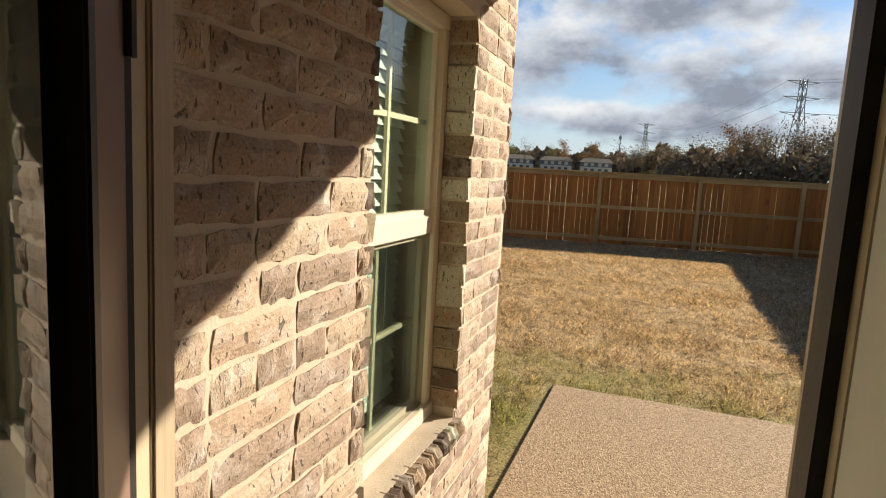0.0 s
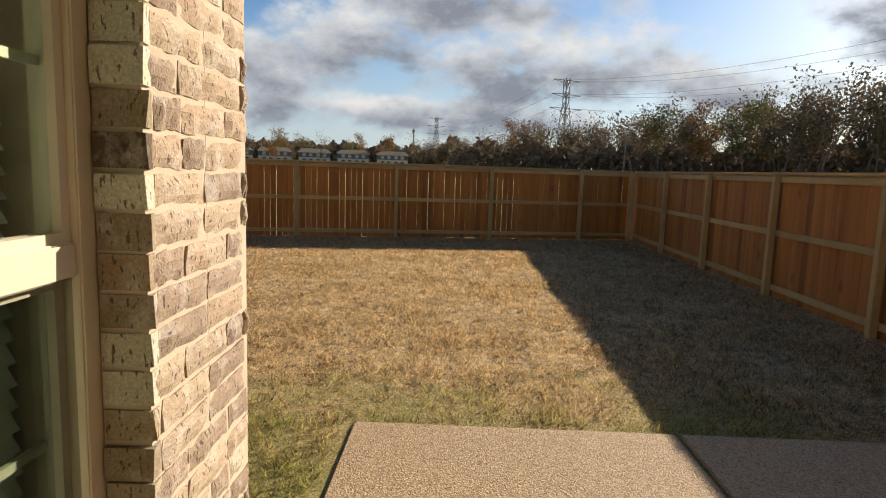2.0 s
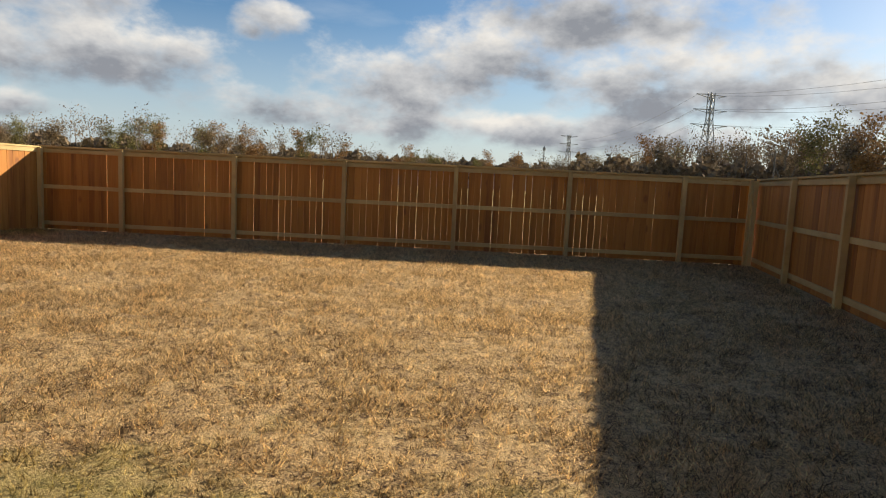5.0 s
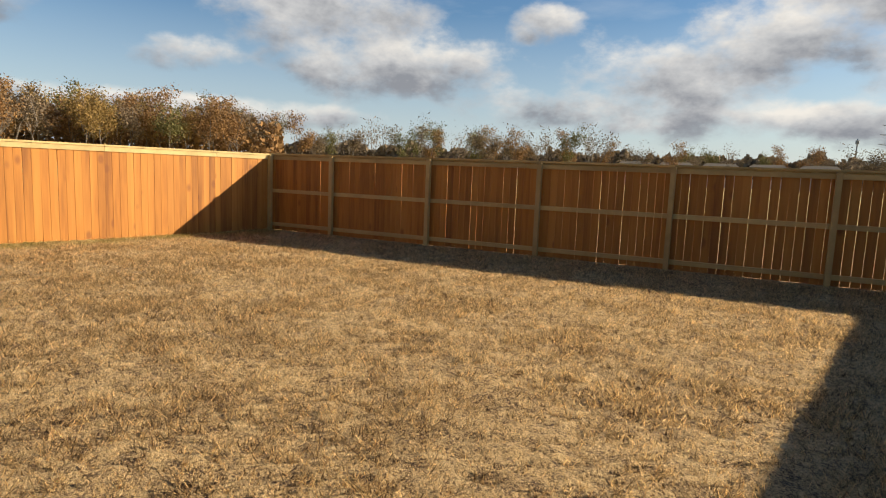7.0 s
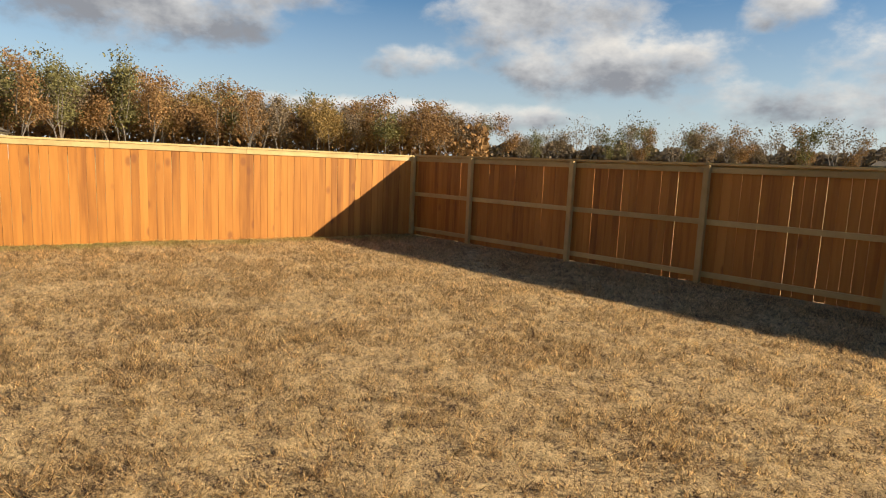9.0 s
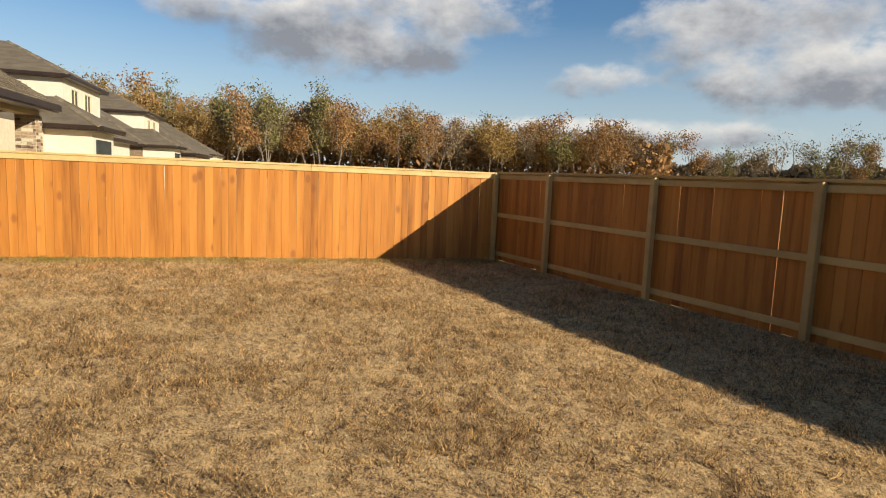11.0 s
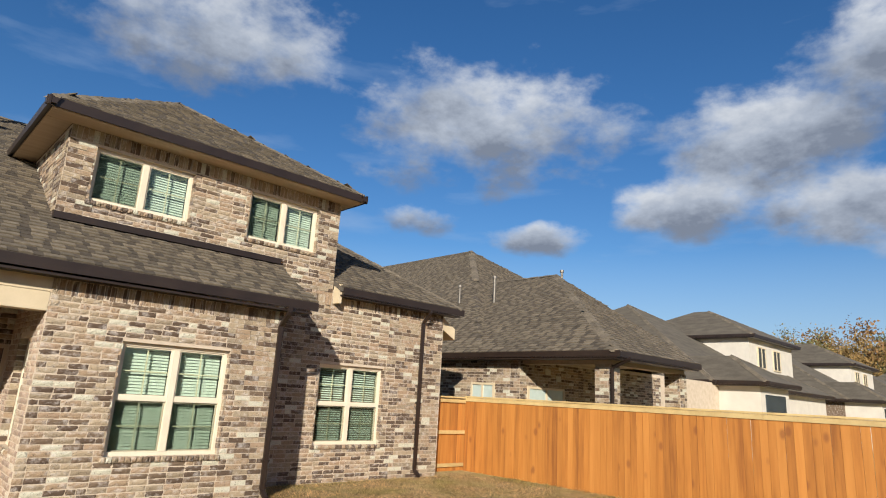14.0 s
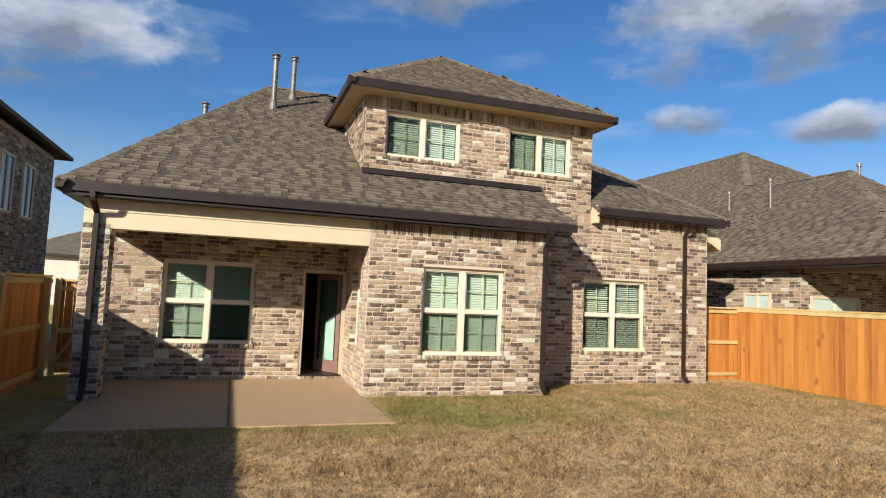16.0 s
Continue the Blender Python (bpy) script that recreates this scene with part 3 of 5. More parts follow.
def brick_pieces(parent, places, singles, meshes=BRICKS):
    """The first of the bricks as parts, the others joined."""
    g = Geo()
    r = random.Random(3)
    for i, (u, z, w, h) in enumerate(places):
        if i < singles:
            ob = part("brick", meshes[r.randrange(9)], M_BRICK_PIECE, parent)
            ob.location, ob.scale = (u, r.uniform(-0.002, 0.003), z), (w / 0.2, 1, h / 0.072)
            ob.rotation_euler = (0, r.uniform(-0.012, 0.012), 0)
        else:
            y = r.uniform(0.005, 0.013)
            c = [(u - w / 2, -0.015, z - h / 2), (u + w / 2, -0.015, z - h / 2), (u + w / 2, y, z - h / 2), (u - w / 2, y, z - h / 2),
                 (u - w / 2, -0.015, z + h / 2), (u + w / 2, -0.015, z + h / 2), (u + w / 2, y, z + h / 2), (u - w / 2, y, z + h / 2)]
            g.hexa([(p[0] + r.uniform(-0.004, 0.004), p[1], p[2] + r.uniform(-0.003, 0.003)) for p in c])
    if g.v:
        part("brickwork", g, M_BRICK, parent, kind="stuff")


def sill_bricks(parent, u0, u1, z):
    """A rowlock sill under an opening."""
    n = int(round((u1 - u0) / COURSE))
    step = (u1 - u0) / n
    for i in range(n):
        ob = part("brick", BRICKS[i % 9], M_BRICK_PIECE, parent)
        ob.location, ob.scale = (u0 + step * (i + 0.5), 0.026, z - 0.04), ((step - 0.01) / 0.2, 2.2, 0.075 / 0.072)


def reveal_bricks(parent, o, depth=0.085):
    """Ragged brick ends down both sides of an opening and a lintel course over it."""
    r = random.Random(int(o[0] * 100) + 5)
    z = COURSE / 2
    while z < o[3]:
        if z > o[2] + 0.02:
            for edge, s in ((o[0], 1), (o[1], -1)):
                out = edge + s * r.uniform(0.004, 0.016)
                h = COURSE / 2 - r.uniform(0.003, 0.008)
                g = Geo().hexa([(edge - s * 0.03, -depth, z - h), (out, -depth, z - h), (out - s * r.uniform(0, 0.008), r.uniform(0.004, 0.016), z - h), (edge - s * 0.03, 0.004, z - h),
                                (edge - s * 0.03, -depth, z + h), (out, -depth, z + h), (out - s * r.uniform(0, 0.008), r.uniform(0.004, 0.016), z + h), (edge - s * 0.03, 0.004, z + h)])
                part("brick", g, M_BRICK_PIECE, parent)
        z += COURSE


# ---- windows ----
SLAT = Geo().hexa([(-0.5, -0.026, 0.0), (0.5, -0.026, 0.0), (0.5, 0.026, -0.0), (-0.5, 0.026, -0.0), (-0.5, -0.026, 0.003), (0.5, -0.026, 0.003), (0.5, 0.026, 0.003), (-0.5, 0.026, 0.003)]).mesh("slat")
SLAT.materials.append(M_SLAT)


def window_unit(name, m, width, height, units, hung, label, recess=0.07, tilt=0.0, screens=True, pane_mat=None):
    """A vinyl window set back in its opening: frame, mullion, sashes, bars, panes, half screens and a blind behind."""
    w = thing(name, m, label, "window", kind="structure")
    y = -recess
    fw = 0.055
    part("window_frame", Geo().box(0, width, y - 0.09, y, height - fw, height).box(0, width, y - 0.09, y + 0.012, 0, fw)
         .box(0, fw, y - 0.09, y, fw, height - fw).box(width - fw, width, y - 0.09, y, fw, height - fw), M_VINYL, w, bevel=0.004)
    cell = (width - 2 * fw) / units
    for i in range(1, units):
        part("mullion", Geo().box(fw + cell * i - 0.05, fw + cell * i + 0.05, y - 0.09, y + 0.006, fw + 0.001, height - fw - 0.001), M_VINYL, w, bevel=0.004)
    for i in range(units):
        a = fw + cell * i + (0.05 if i else 0)
        b = fw + cell * (i + 1) - (0.05 if i < units - 1 else 0)
        lo, hi = fw, height - fw
        mid = (lo + hi) / 2
        if hung:
            part("meeting_rail", Geo().box(a, b, y - 0.055, y - 0.008, mid - 0.035, mid + 0.035), M_VINYL, w, bevel=0.004)
            spans = [(lo, mid - 0.035, True), (mid + 0.035, hi, False)]
        else:
            spans = [(lo, hi, False)]
        for s, e, lower in spans:
            back = y - 0.05 if lower else y - 0.03
            part("sash", Geo().box(a, a + 0.025, back - 0.02, back + 0.012, s, e).box(b - 0.025, b, back - 0.02, back + 0.012, s, e)
                 .box(a + 0.025, b - 0.025, back - 0.02, back + 0.012, s, s + 0.02).box(a + 0.025, b - 0.025, back - 0.02, back + 0.012, e - 0.02, e), M_VINYL, w)
            glazing("pane", Geo().box(a + 0.025, b - 0.025, back - 0.012, back - 0.006, s + 0.02, e - 0.02), pane_mat or M_GLASS, w)
            part("grille_bar", Geo().box((a + b) / 2 - 0.009, (a + b) / 2 + 0.009, back - 0.026, back - 0.014, s + 0.02, e - 0.02), M_VINYL, w)
            part("grille_bar", Geo().box(a + 0.025, b - 0.025, back - 0.028, back - 0.016, (s + e) / 2 - 0.009, (s + e) / 2 + 0.009), M_VINYL, w)
            if not hung and i == 0:
                glazing("insect_screen", Geo().box(a + 0.012, b - 0.012, y - 0.014, y - 0.012, s + 0.005, e - 0.005), M_SCREEN, w, "grey mesh screen")
            if lower and screens:
                glazing("insect_screen", Geo().box(a + 0.012, b - 0.012, y - 0.014, y - 0.012, s + 0.005, e + 0.01), M_SCREEN, w, "grey mesh half screen")
        blind = thing("window_blind", m @ Matrix.Translation(((a + b) / 2, y - 0.15, 0)), "white slatted window blind, lowered and half open", "blind", "window blinds")
        part("headrail", Geo().box(-(b - a) / 2, (b - a) / 2, -0.03, 0.03, hi - 0.04, hi + 0.02), M_SLAT, blind)
        n = int((hi - lo - 0.05) / 0.046)
        for k in range(n):
            s = part("slat", SLAT, M_SLAT, blind)
            s.location, s.scale, s.rotation_euler = (0, 0, hi - 0.06 - 0.046 * k), (b - a - 0.01, 1, 1), (tilt + RND.uniform(-0.03, 0.03), 0, 0)
        for sx in (-0.3, 0.3):
            part("cord", Geo().box(sx * (b - a) - 0.001, sx * (b - a) + 0.001, 0.022, 0.024, hi - 0.06 - 0.046 * n, hi), M_SLAT, blind)
    return w


build_ground()

# walls: local x runs towards -x of the lot, so that they read from the yard
W1, W2, W3 = (1.20, 2.88, 0.69, 2.27), (-3.24, -1.61, 0.72, 2.31), (-7.38, -5.73, 0.72, 2.31)
UL, UR = (-2.70, -1.07, 4.55, 5.46), (-5.34, -3.80, 4.53, 5.46)
DOOR = (-0.59, 0.27, 0.09, 2.19)


def flip(o, x_start):
    return (x_start - o[1], x_start - o[0], o[2], o[3])


mA = wall_frame((XL, 0, 0), (-1, 0, 0), (0, 1, 0))
opA = [flip(W1, XL), flip(DOOR, XL)]
wall_a = wall_slab("wall_porch", mA, XL - XS, -0.1, 3.0, opA, "tumbled brown brick rear wall inside the covered patio")
mB = wall_frame((XS, YB, 0), (-1, 0, 0), (0, 1, 0))
opB = [flip(W2, XS)]
wall_b = wall_slab("wall_projecting_block", mB, XS - XB, -0.1, 3.12, opB, "tumbled brown brick wall with soldier course under the eave")
mC = wall_frame((XB, YC, 0), (-1, 0, 0), (0, 1, 0))
opC = [flip(W3, XB)]
wall_c = wall_slab("wall_rear_block", mC, XB - XR, -0.1, 3.85, opC, "tumbled brown brick rear wall beside a downspout")
SIDEWIN = (0.70, 1.49, 0.78, 2.29)
mS = wall_frame((XS, 0, 0), (0, 1, 0), (1, 0, 0))
wall_s = wall_slab("wall_side", mS, YB - 0.282, -0.1, 3.0, [SIDEWIN], "chipped whitewashed brick side wall beside the back door")
mRet = wall_frame((XB, YB - 0.285, 0), (0, -1, 0), (-1, 0, 0))
wall_r = wall_slab("wall_block_return", mRet, YB - 0.285 - YC, -0.1, 3.12, [], "brick return between two blocks")
mE = wall_frame((XR, YC - 0.285, 0), (0, -1, 0), (-1, 0, 0))
wall_e = wall_slab("wall_east", mE, 9.0, -0.1, 3.85, [], "brick side wall of the house")
mW = wall_frame((XL, -9.0, 0), (0, 1, 0), (1, 0, 0))
wall_w = wall_slab("wall_west", mW, 8.71, -0.1, 3.0, [], "brick side wall of the house")
# dormer
ZD0, ZD1 = 4.02, 5.72
XD0, XD1 = -0.66, -5.86
mD = wall_frame((XD0, YC, 0), (-1, 0, 0), (0, 1, 0))
opD = [flip(UL, XD0), flip(UR, XD0)]
wall_d = wall_slab("wall_dormer", mD, XD0 - XD1, 3.0, ZD1, opD, "tumbled brick dormer wall with two windows")
tri = Geo()
for xa, xb in ((XD0 - 0.28, XD0), ):
    tri.hexa([(xa, 0.54, 3.0), (xb, 0.54, 3.0), (xb, -2.2, 3.0), (xa, -2.2, 3.0), (xa, 0.54, ZD1), (xb, 0.54, ZD1), (xb, -2.2, ZD1), (xa, -2.2, ZD1)])
tagged(part("wall_dormer_side", tri, M_MORTAR), "brick dormer cheek above the roof", "wall", kind="structure")
tri = Geo().box(XD1, XD1 + 0.28, -2.2, 0.54, 3.0, ZD1)
tagged(part("wall_dormer_far_side", tri, M_MORTAR), "brick dormer cheek above the lower roof", "wall", kind="structure")
mDS = wall_frame((XD0, -2.2, 0), (0, 1, 0), (1, 0, 0))
cheek = part("wall_dormer_cheek_face", Geo().box(0, 3.03, -0.02, 0.0, 3.3, ZD1 - 0.002), M_MORTAR)
cheek.matrix_basis = mDS @ Matrix.Translation((0, 0.003, 0))
tagged(cheek, "brick face of the dormer cheek", "wall", kind="structure")

# windows
for nm, o, y, hung in (("window_1", W1, 0, True), ("window_2", W2, YB, True), ("window_3", W3, YC, True), ("window_4", UL, YC, False), ("window_5", UR, YC, False)):
    window_unit(nm, wall_frame((o[1], y, o[2]), (-1, 0, 0), (0, 1, 0)), o[1] - o[0], o[3] - o[2], 2, hung,
                "twin beige vinyl window with white blinds" if hung else "wide beige dormer window with white blinds", tilt=-1.0 if nm != "window_3" else -0.5, screens=hung)
window_unit("window_6", wall_frame((XS, SIDEWIN[0], SIDEWIN[2]), (0, 1, 0), (1, 0, 0)), SIDEWIN[1] - SIDEWIN[0], SIDEWIN[3] - SIDEWIN[2], 1, True,
            "narrow beige vinyl window with blinds beside the door", recess=0.10, tilt=-1.05)


# ---- back door ----
def build_door():
    d = thing("door_1", None, "brown back door with frosted lite, standing open into the house", "door", kind="structure")
    x0, x1, z0, z1 = DOOR
    fw = 0.045
    part("door_frame", Geo().box(x0, x0 + fw, -0.145, -0.060, z0, z1).box(x1 - fw, x1, -0.145, -0.060, z0, z1).box(x0 + fw, x1 - fw, -0.145, -0.060, z1 - fw, z1), M_BEIGE, d, bevel=0.003)
    part("brickmould", Geo().box(x0 + 0.001, x0 + 0.05, -0.060, -0.018, z0, z1).box(x1 - 0.05, x1 - 0.001, -0.060, -0.018, z0, z1).box(x0 + 0.05, x1 - 0.05, -0.060, -0.018, z1 - 0.05, z1), M_CASING, d, "embossed beige casing", bevel=0.004)
    part("weatherstrip", Geo().box(x0 + fw, x0 + fw + 0.010, -0.104, -0.094, z0 + 0.03, z1 - fw).box(x1 - fw - 0.012, x1 - fw, -0.12, -0.065, z0 + 0.03, z1 - fw), M_DARKSEAL, d, "black rubber seal")
    part("interior_casing", Geo().box(x1 - fw, x1 + 0.05, -0.30, -0.285, z0, z1 + 0.05).box(x0 - 0.05, x0 + fw, -0.30, -0.285, z0, z1 + 0.05).box(x1 - fw, x1, -0.285, -0.146, z0, z1).box(x0, x0 + fw, -0.285, -0.146, z0, z1), M_TRIM, d, "white painted casing", bevel=0.003)
    part("threshold", Geo().box(x0 + 0.001, x1 - 0.001, -0.28, 0.02, z0 - 0.025, z0 + 0.012), M_BRONZE, d, "bronze metal threshold", bevel=0.004)
    leaf = new("leaf")
    leaf.parent = d
    leaf.matrix_basis = pose(x0 + fw + 0.012, -0.105, z0 + 0.015, 0, 0, -57)
    lw, lh, t = x1 - x0 - 2 * fw - 0.01, z1 - z0 - fw - 0.02, 0.044
    body = Geo().box(0, 0.135, -t, 0, 0, lh).box(lw - 0.11, lw, -t, 0, 0, lh).box(0.135, lw - 0.11, -t, 0, 0, 0.24).box(0.135, lw - 0.11, -t, 0, lh - 0.12, lh)
    part("leaf_body", body, M_DOOR, leaf, bevel=0.003)
    glazing("glass_lite", Geo().box(0.135, lw - 0.11, -t / 2 - 0.008, -t / 2 + 0.008, 0.24, lh - 0.12), M_LITE, leaf, "tall glass lite")
    part("lite_shade", Geo().box(0.137, lw - 0.112, -t / 2 - 0.016, -t / 2 - 0.012, 0.242, lh - 0.122), M_FROST, leaf, "pale panel behind the glass")
    part("lite_bead", Geo().box(0.125, 0.152, -t - 0.006, 0.007, 0.24, lh - 0.12).box(lw - 0.125, lw - 0.10, -t - 0.006, 0.007, 0.24, lh - 0.12), M_BRONZE, leaf, bevel=0.004)
    part("handle", Geo().tube([(lw - 0.06, 0.0, 0.93), (lw - 0.06, 0.05, 0.93), (lw - 0.16, 0.055, 0.93)], [0.012, 0.011, 0.009]), M_BRONZE, leaf, "bronze lever handle")
    for z in (0.25, 1.0, 1.75):
        part("hinge", Geo().tube([(0, 0.006, z), (0, 0.006, z + 0.09)], [0.008, 0.008]), M_BRONZE, leaf)


build_door()

# step under the door
step = thing("door_step", None, "rowlock brick step under the back door", "step", kind="structure")
for i in range(10):
    b = part("brick", BRICKS[i % 9], M_BRICK_PIECE, step)
    b.matrix_basis = pose(0.24 - 0.083 * i, 0.012, 0.03, 0, 0, 0) @ Matrix.Diagonal((0.36, 1.6, 0.9, 1))

# interior shell, closed and unlit
tagged(part("floor", Geo().box(XR + 0.29, XL - 0.29, -8.9, -0.29, -0.02, 0.09), M_FLOORIN), "dark wood interior floor", "floor", kind="structure")
tagged(part("floor_block", Geo().box(XB + 0.29, XS - 0.29, -0.28, YB - 0.29, -0.02, 0.088), M_FLOORIN), "dark wood interior floor", "floor", kind="structure")
tagged(part("ceiling", Geo().box(XR + 0.285, XL - 0.285, -8.9, -0.285, 2.82, 2.9).box(XB + 0.285, XS - 0.285, -0.284, YB - 0.285, 2.82, 2.9), M_WALLIN), "plain interior ceiling", "ceiling", kind="structure")
tagged(part("ceiling_upper", Geo().box(XD1 + 0.3, XD0 - 0.3, -4.0, YC - 0.285, 5.6, 5.66), M_WALLIN), "plain upper ceiling", "ceiling", kind="structure")
tagged(part("wall_inner", Geo().box(XR + 0.29, XL - 0.29, -9.0, -8.9, 0, 2.9), M_WALLIN), "plain interior back wall", "wall", kind="structure")
tagged(part("wall_inner_partition", Geo().box(-0.75, -0.65, -4.0, -0.9, 0.09, 2.82).box(-4.3, -0.9, -3.2, -3.1, 0.09, 2.82), M_WALLIN), "plain interior partition", "wall", kind="structure")
tagged(part("wall_inner_upper", Geo().box(XD1 + 0.3, XD0 - 0.3, -2.3, -2.2, 4.0, 5.6).box(XD1 + 0.3, XD0 - 0.3, -2.2, YC - 0.29, 3.9, 3.95), M_WALLIN), "plain upper interior wall", "wall", kind="structure")

# ---- patio ----
for nm, x0, x1 in (("patio_slab", XS - 0.02, 1.54), ("patio_slab", 1.57, 3.62)):
    tagged(part(nm, Geo().box(x0, x1, 0.015, 4.23, -0.09, 0.016), M_AGG, bevel=0.008), "tan exposed aggregate concrete patio slab", "patio", "patio slabs", "structure")


def build_porch():
    p = thing("patio_post", None, "brick patio corner post", "post", kind="structure")
    s = 0.38
    part("core", Geo().box(3.45, 3.83, YB - s, YB, -0.1, 2.72), M_MORTAR, p)
    for ang, ox, oy in ((0, 3.83, YB), (1, 3.45, YB), (2, 3.83, YB - s), (3, 3.45, YB - s)):
        face = new("face")
        face.parent = p
        face.matrix_basis = [wall_frame((3.83, YB, 0), (-1, 0, 0), (0, 1, 0)), wall_frame((3.45, YB, 0), (0, -1, 0), (-1, 0, 0)),
                             wall_frame((3.83, YB - s, 0), (0, 1, 0), (1, 0, 0)), wall_frame((3.45, YB - s, 0), (1, 0, 0), (0, -1, 0))][ang]
        brick_pieces(face, lay_bricks(s, 0, 2.68, []), 60 if ang < 2 else 0)
    beam = thing("patio_beam", None, "beige boxed beam over the patio opening", "beam", kind="structure")
    part("lower_board", Geo().box(XS + 0.002, 3.83, YB - 0.30, YB + 0.004, 2.61, 2.865), M_BEIGE, beam, bevel=0.003)
    part("upper_board", Geo().box(XS + 0.002, 3.83, YB - 0.30, YB - 0.004, 2.872, 3.12), M_BEIGE, beam, bevel=0.003)
    part("side_board", Geo().box(3.53, 3.83, 0.0, YB - 0.305, 2.70, 3.12), M_BEIGE, beam, bevel=0.003)
    tagged(part("ceiling_patio", Geo().box(XS + 0.01, 3.52, 0.01, YB - 0.31, 2.80, 2.86), M_PORCHCEIL), "brown boarded patio ceiling", "ceiling", kind="structure")
    box = thing("outdoor_socket", None, "weatherproof socket box on the brick wall", "socket")
    part("box", Geo().box(1.92, 2.04, 0.008, 0.06, 0.40, 0.50), M_PIPE, box, bevel=0.01)
    part("cover", Geo().box(1.93, 2.03, 0.06, 0.075, 0.41, 0.49), M_TRIM, box, bevel=0.008)


# ---- roofs ----
def inside(poly, x, y):
    hit = False
    for (ax, ay), (bx, by) in zip(poly, poly[1:] + poly[:1]):
        if (ay > y) != (by > y) and x < (bx - ax) * (y - ay) / (by - ay) + ax:
            hit = not hit
    return hit


def roof_face(name, pts, parent, shingles=True, row=0.145, tab=0.30, mat=None):
    """One roof plane as a thick plate; rows of uneven tabs lie on it, the low ones coloured darker."""
    part(name, Geo().slab(pts, 0.10), M_ROOFBED if shingles else (mat or M_FARROOF), parent)
    if not shingles:
        return
    p0, p1 = Vector(pts[0]), Vector(pts[1])
    u = (p1 - p0).normalized()
    n = None
    for q in pts[2:]:
        n = u.cross(Vector(q) - p0)
        if n.length > 1e-3:
            break
    n.normalize()
    if n.z < 0:
        n = -n
    s = n.cross(u)
    if s.z < 0:
        s = -s
    flat = [((Vector(q) - p0).dot(u), (Vector(q) - p0).dot(s)) for q in pts]
    smax, umin, umax = max(f[1] for f in flat), min(f[0] for f in flat), max(f[0] for f in flat)
    high, low = Geo(), Geo()
    r = random.Random(len(name) + int(abs(pts[0][0]) * 100))
    raised, sv = True, 0.0
    while sv < smax:
        uu = umin - r.uniform(0, tab)
        while uu < umax:
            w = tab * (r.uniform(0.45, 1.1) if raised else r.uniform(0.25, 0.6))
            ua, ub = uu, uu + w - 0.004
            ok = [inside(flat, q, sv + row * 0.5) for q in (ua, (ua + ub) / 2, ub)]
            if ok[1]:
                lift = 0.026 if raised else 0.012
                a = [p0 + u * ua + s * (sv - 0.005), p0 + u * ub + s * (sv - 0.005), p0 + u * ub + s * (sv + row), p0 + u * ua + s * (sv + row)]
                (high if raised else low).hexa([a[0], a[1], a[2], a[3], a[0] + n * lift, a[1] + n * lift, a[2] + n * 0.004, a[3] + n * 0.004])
            uu += w
            raised = not raised
        sv += row
    # raised tabs in plain shingle, low tabs in the copy with shadow coloured in
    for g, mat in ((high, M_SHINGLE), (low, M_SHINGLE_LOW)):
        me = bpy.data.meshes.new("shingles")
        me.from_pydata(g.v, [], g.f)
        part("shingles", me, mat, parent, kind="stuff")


def hip_cap(parent, a, b, step=0.22, w=0.26):
    a, b = Vector(a), Vector(b)
    d = b - a
    n = int(d.length / step)
    g = Geo()
    side = d.cross(Vector((0, 0, 1))).normalized() * w / 2
    for i in range(n):
        p, q = a + d * (i / n), a + d * ((i + 1.15) / n)
        up = Vector((0, 0, 0.03 + 0.008 * (i % 2)))
        dn = Vector((0, 0, -0.045))
        g.v += [tuple(v) for v in (p - side + dn, p + up, p + side + dn, q - side + dn, q + up, q + side + dn)]
        k = len(g.v) - 6
        g.f += [(k, k + 1, k + 4, k + 3), (k + 1, k + 2, k + 5, k + 4), (k, k + 2, k + 1)]
    me = bpy.data.meshes.new("hip_cap")
    me.from_pydata(g.v, [], g.f)
    part("hip_cap", me, M_SHINGLE, parent, kind="stuff")


def gutter(parent, a, b, drop=0.13, depth=0.12):
    """An ogee-like gutter along an eave from a to b, with its fascia behind."""
    a, b = Vector(a), Vector(b)
    d = (b - a).normalized()
    o = Vector((d.y, -d.x, 0))
    prof = [(0, 0), (0, -drop), (depth * 0.62, -drop), (depth * 0.72, -drop * 0.55), (depth, -drop * 0.2), (depth, 0), (depth - 0.012, 0), (depth - 0.014, -drop * 0.2), (0.01, -drop * 0.3)]
    g = Geo()
    for p in (a, b):
        g.v += [tuple(p + o * q[0] + Vector((0, 0, q[1]))) for q in prof]
    k = len(prof)
    g.f += [(i, (i + 1) % k, k + (i + 1) % k, k + i) for i in range(k)] + [tuple(range(k - 1, -1, -1)), tuple(range(k, 2 * k))]
    part("gutter", g, M_BRONZE, parent, "dark bronze gutter")
    part("fascia", Geo().beam(a - o * 0.02 - Vector((0, 0, 0.08)), b - o * 0.02 - Vector((0, 0, 0.08)), 0.03, 0.15), M_BRONZE, parent)


def downspout(pts, label="dark bronze downspout on the brick wall"):
    ob = thing("downspout", None, label, "downspout", "downspouts")
    for a, b in zip(pts, pts[1:]):
        part("pipe", Geo().beam(a, b, 0.085, 0.065, (0, 1, 0.02)), M_BRONZE, ob, bevel=0.012)
    for z in (0.6, 1.6):
        if pts[2][2] > z + 0.3:
            part("strap", Geo().box(pts[2][0] - 0.055, pts[2][0] + 0.055, pts[2][1] - 0.07, pts[2][1] + 0.038, z, z + 0.03), M_BRONZE, ob)


E1, PITCH, EAVE = 3.28, 0.57, 2.34


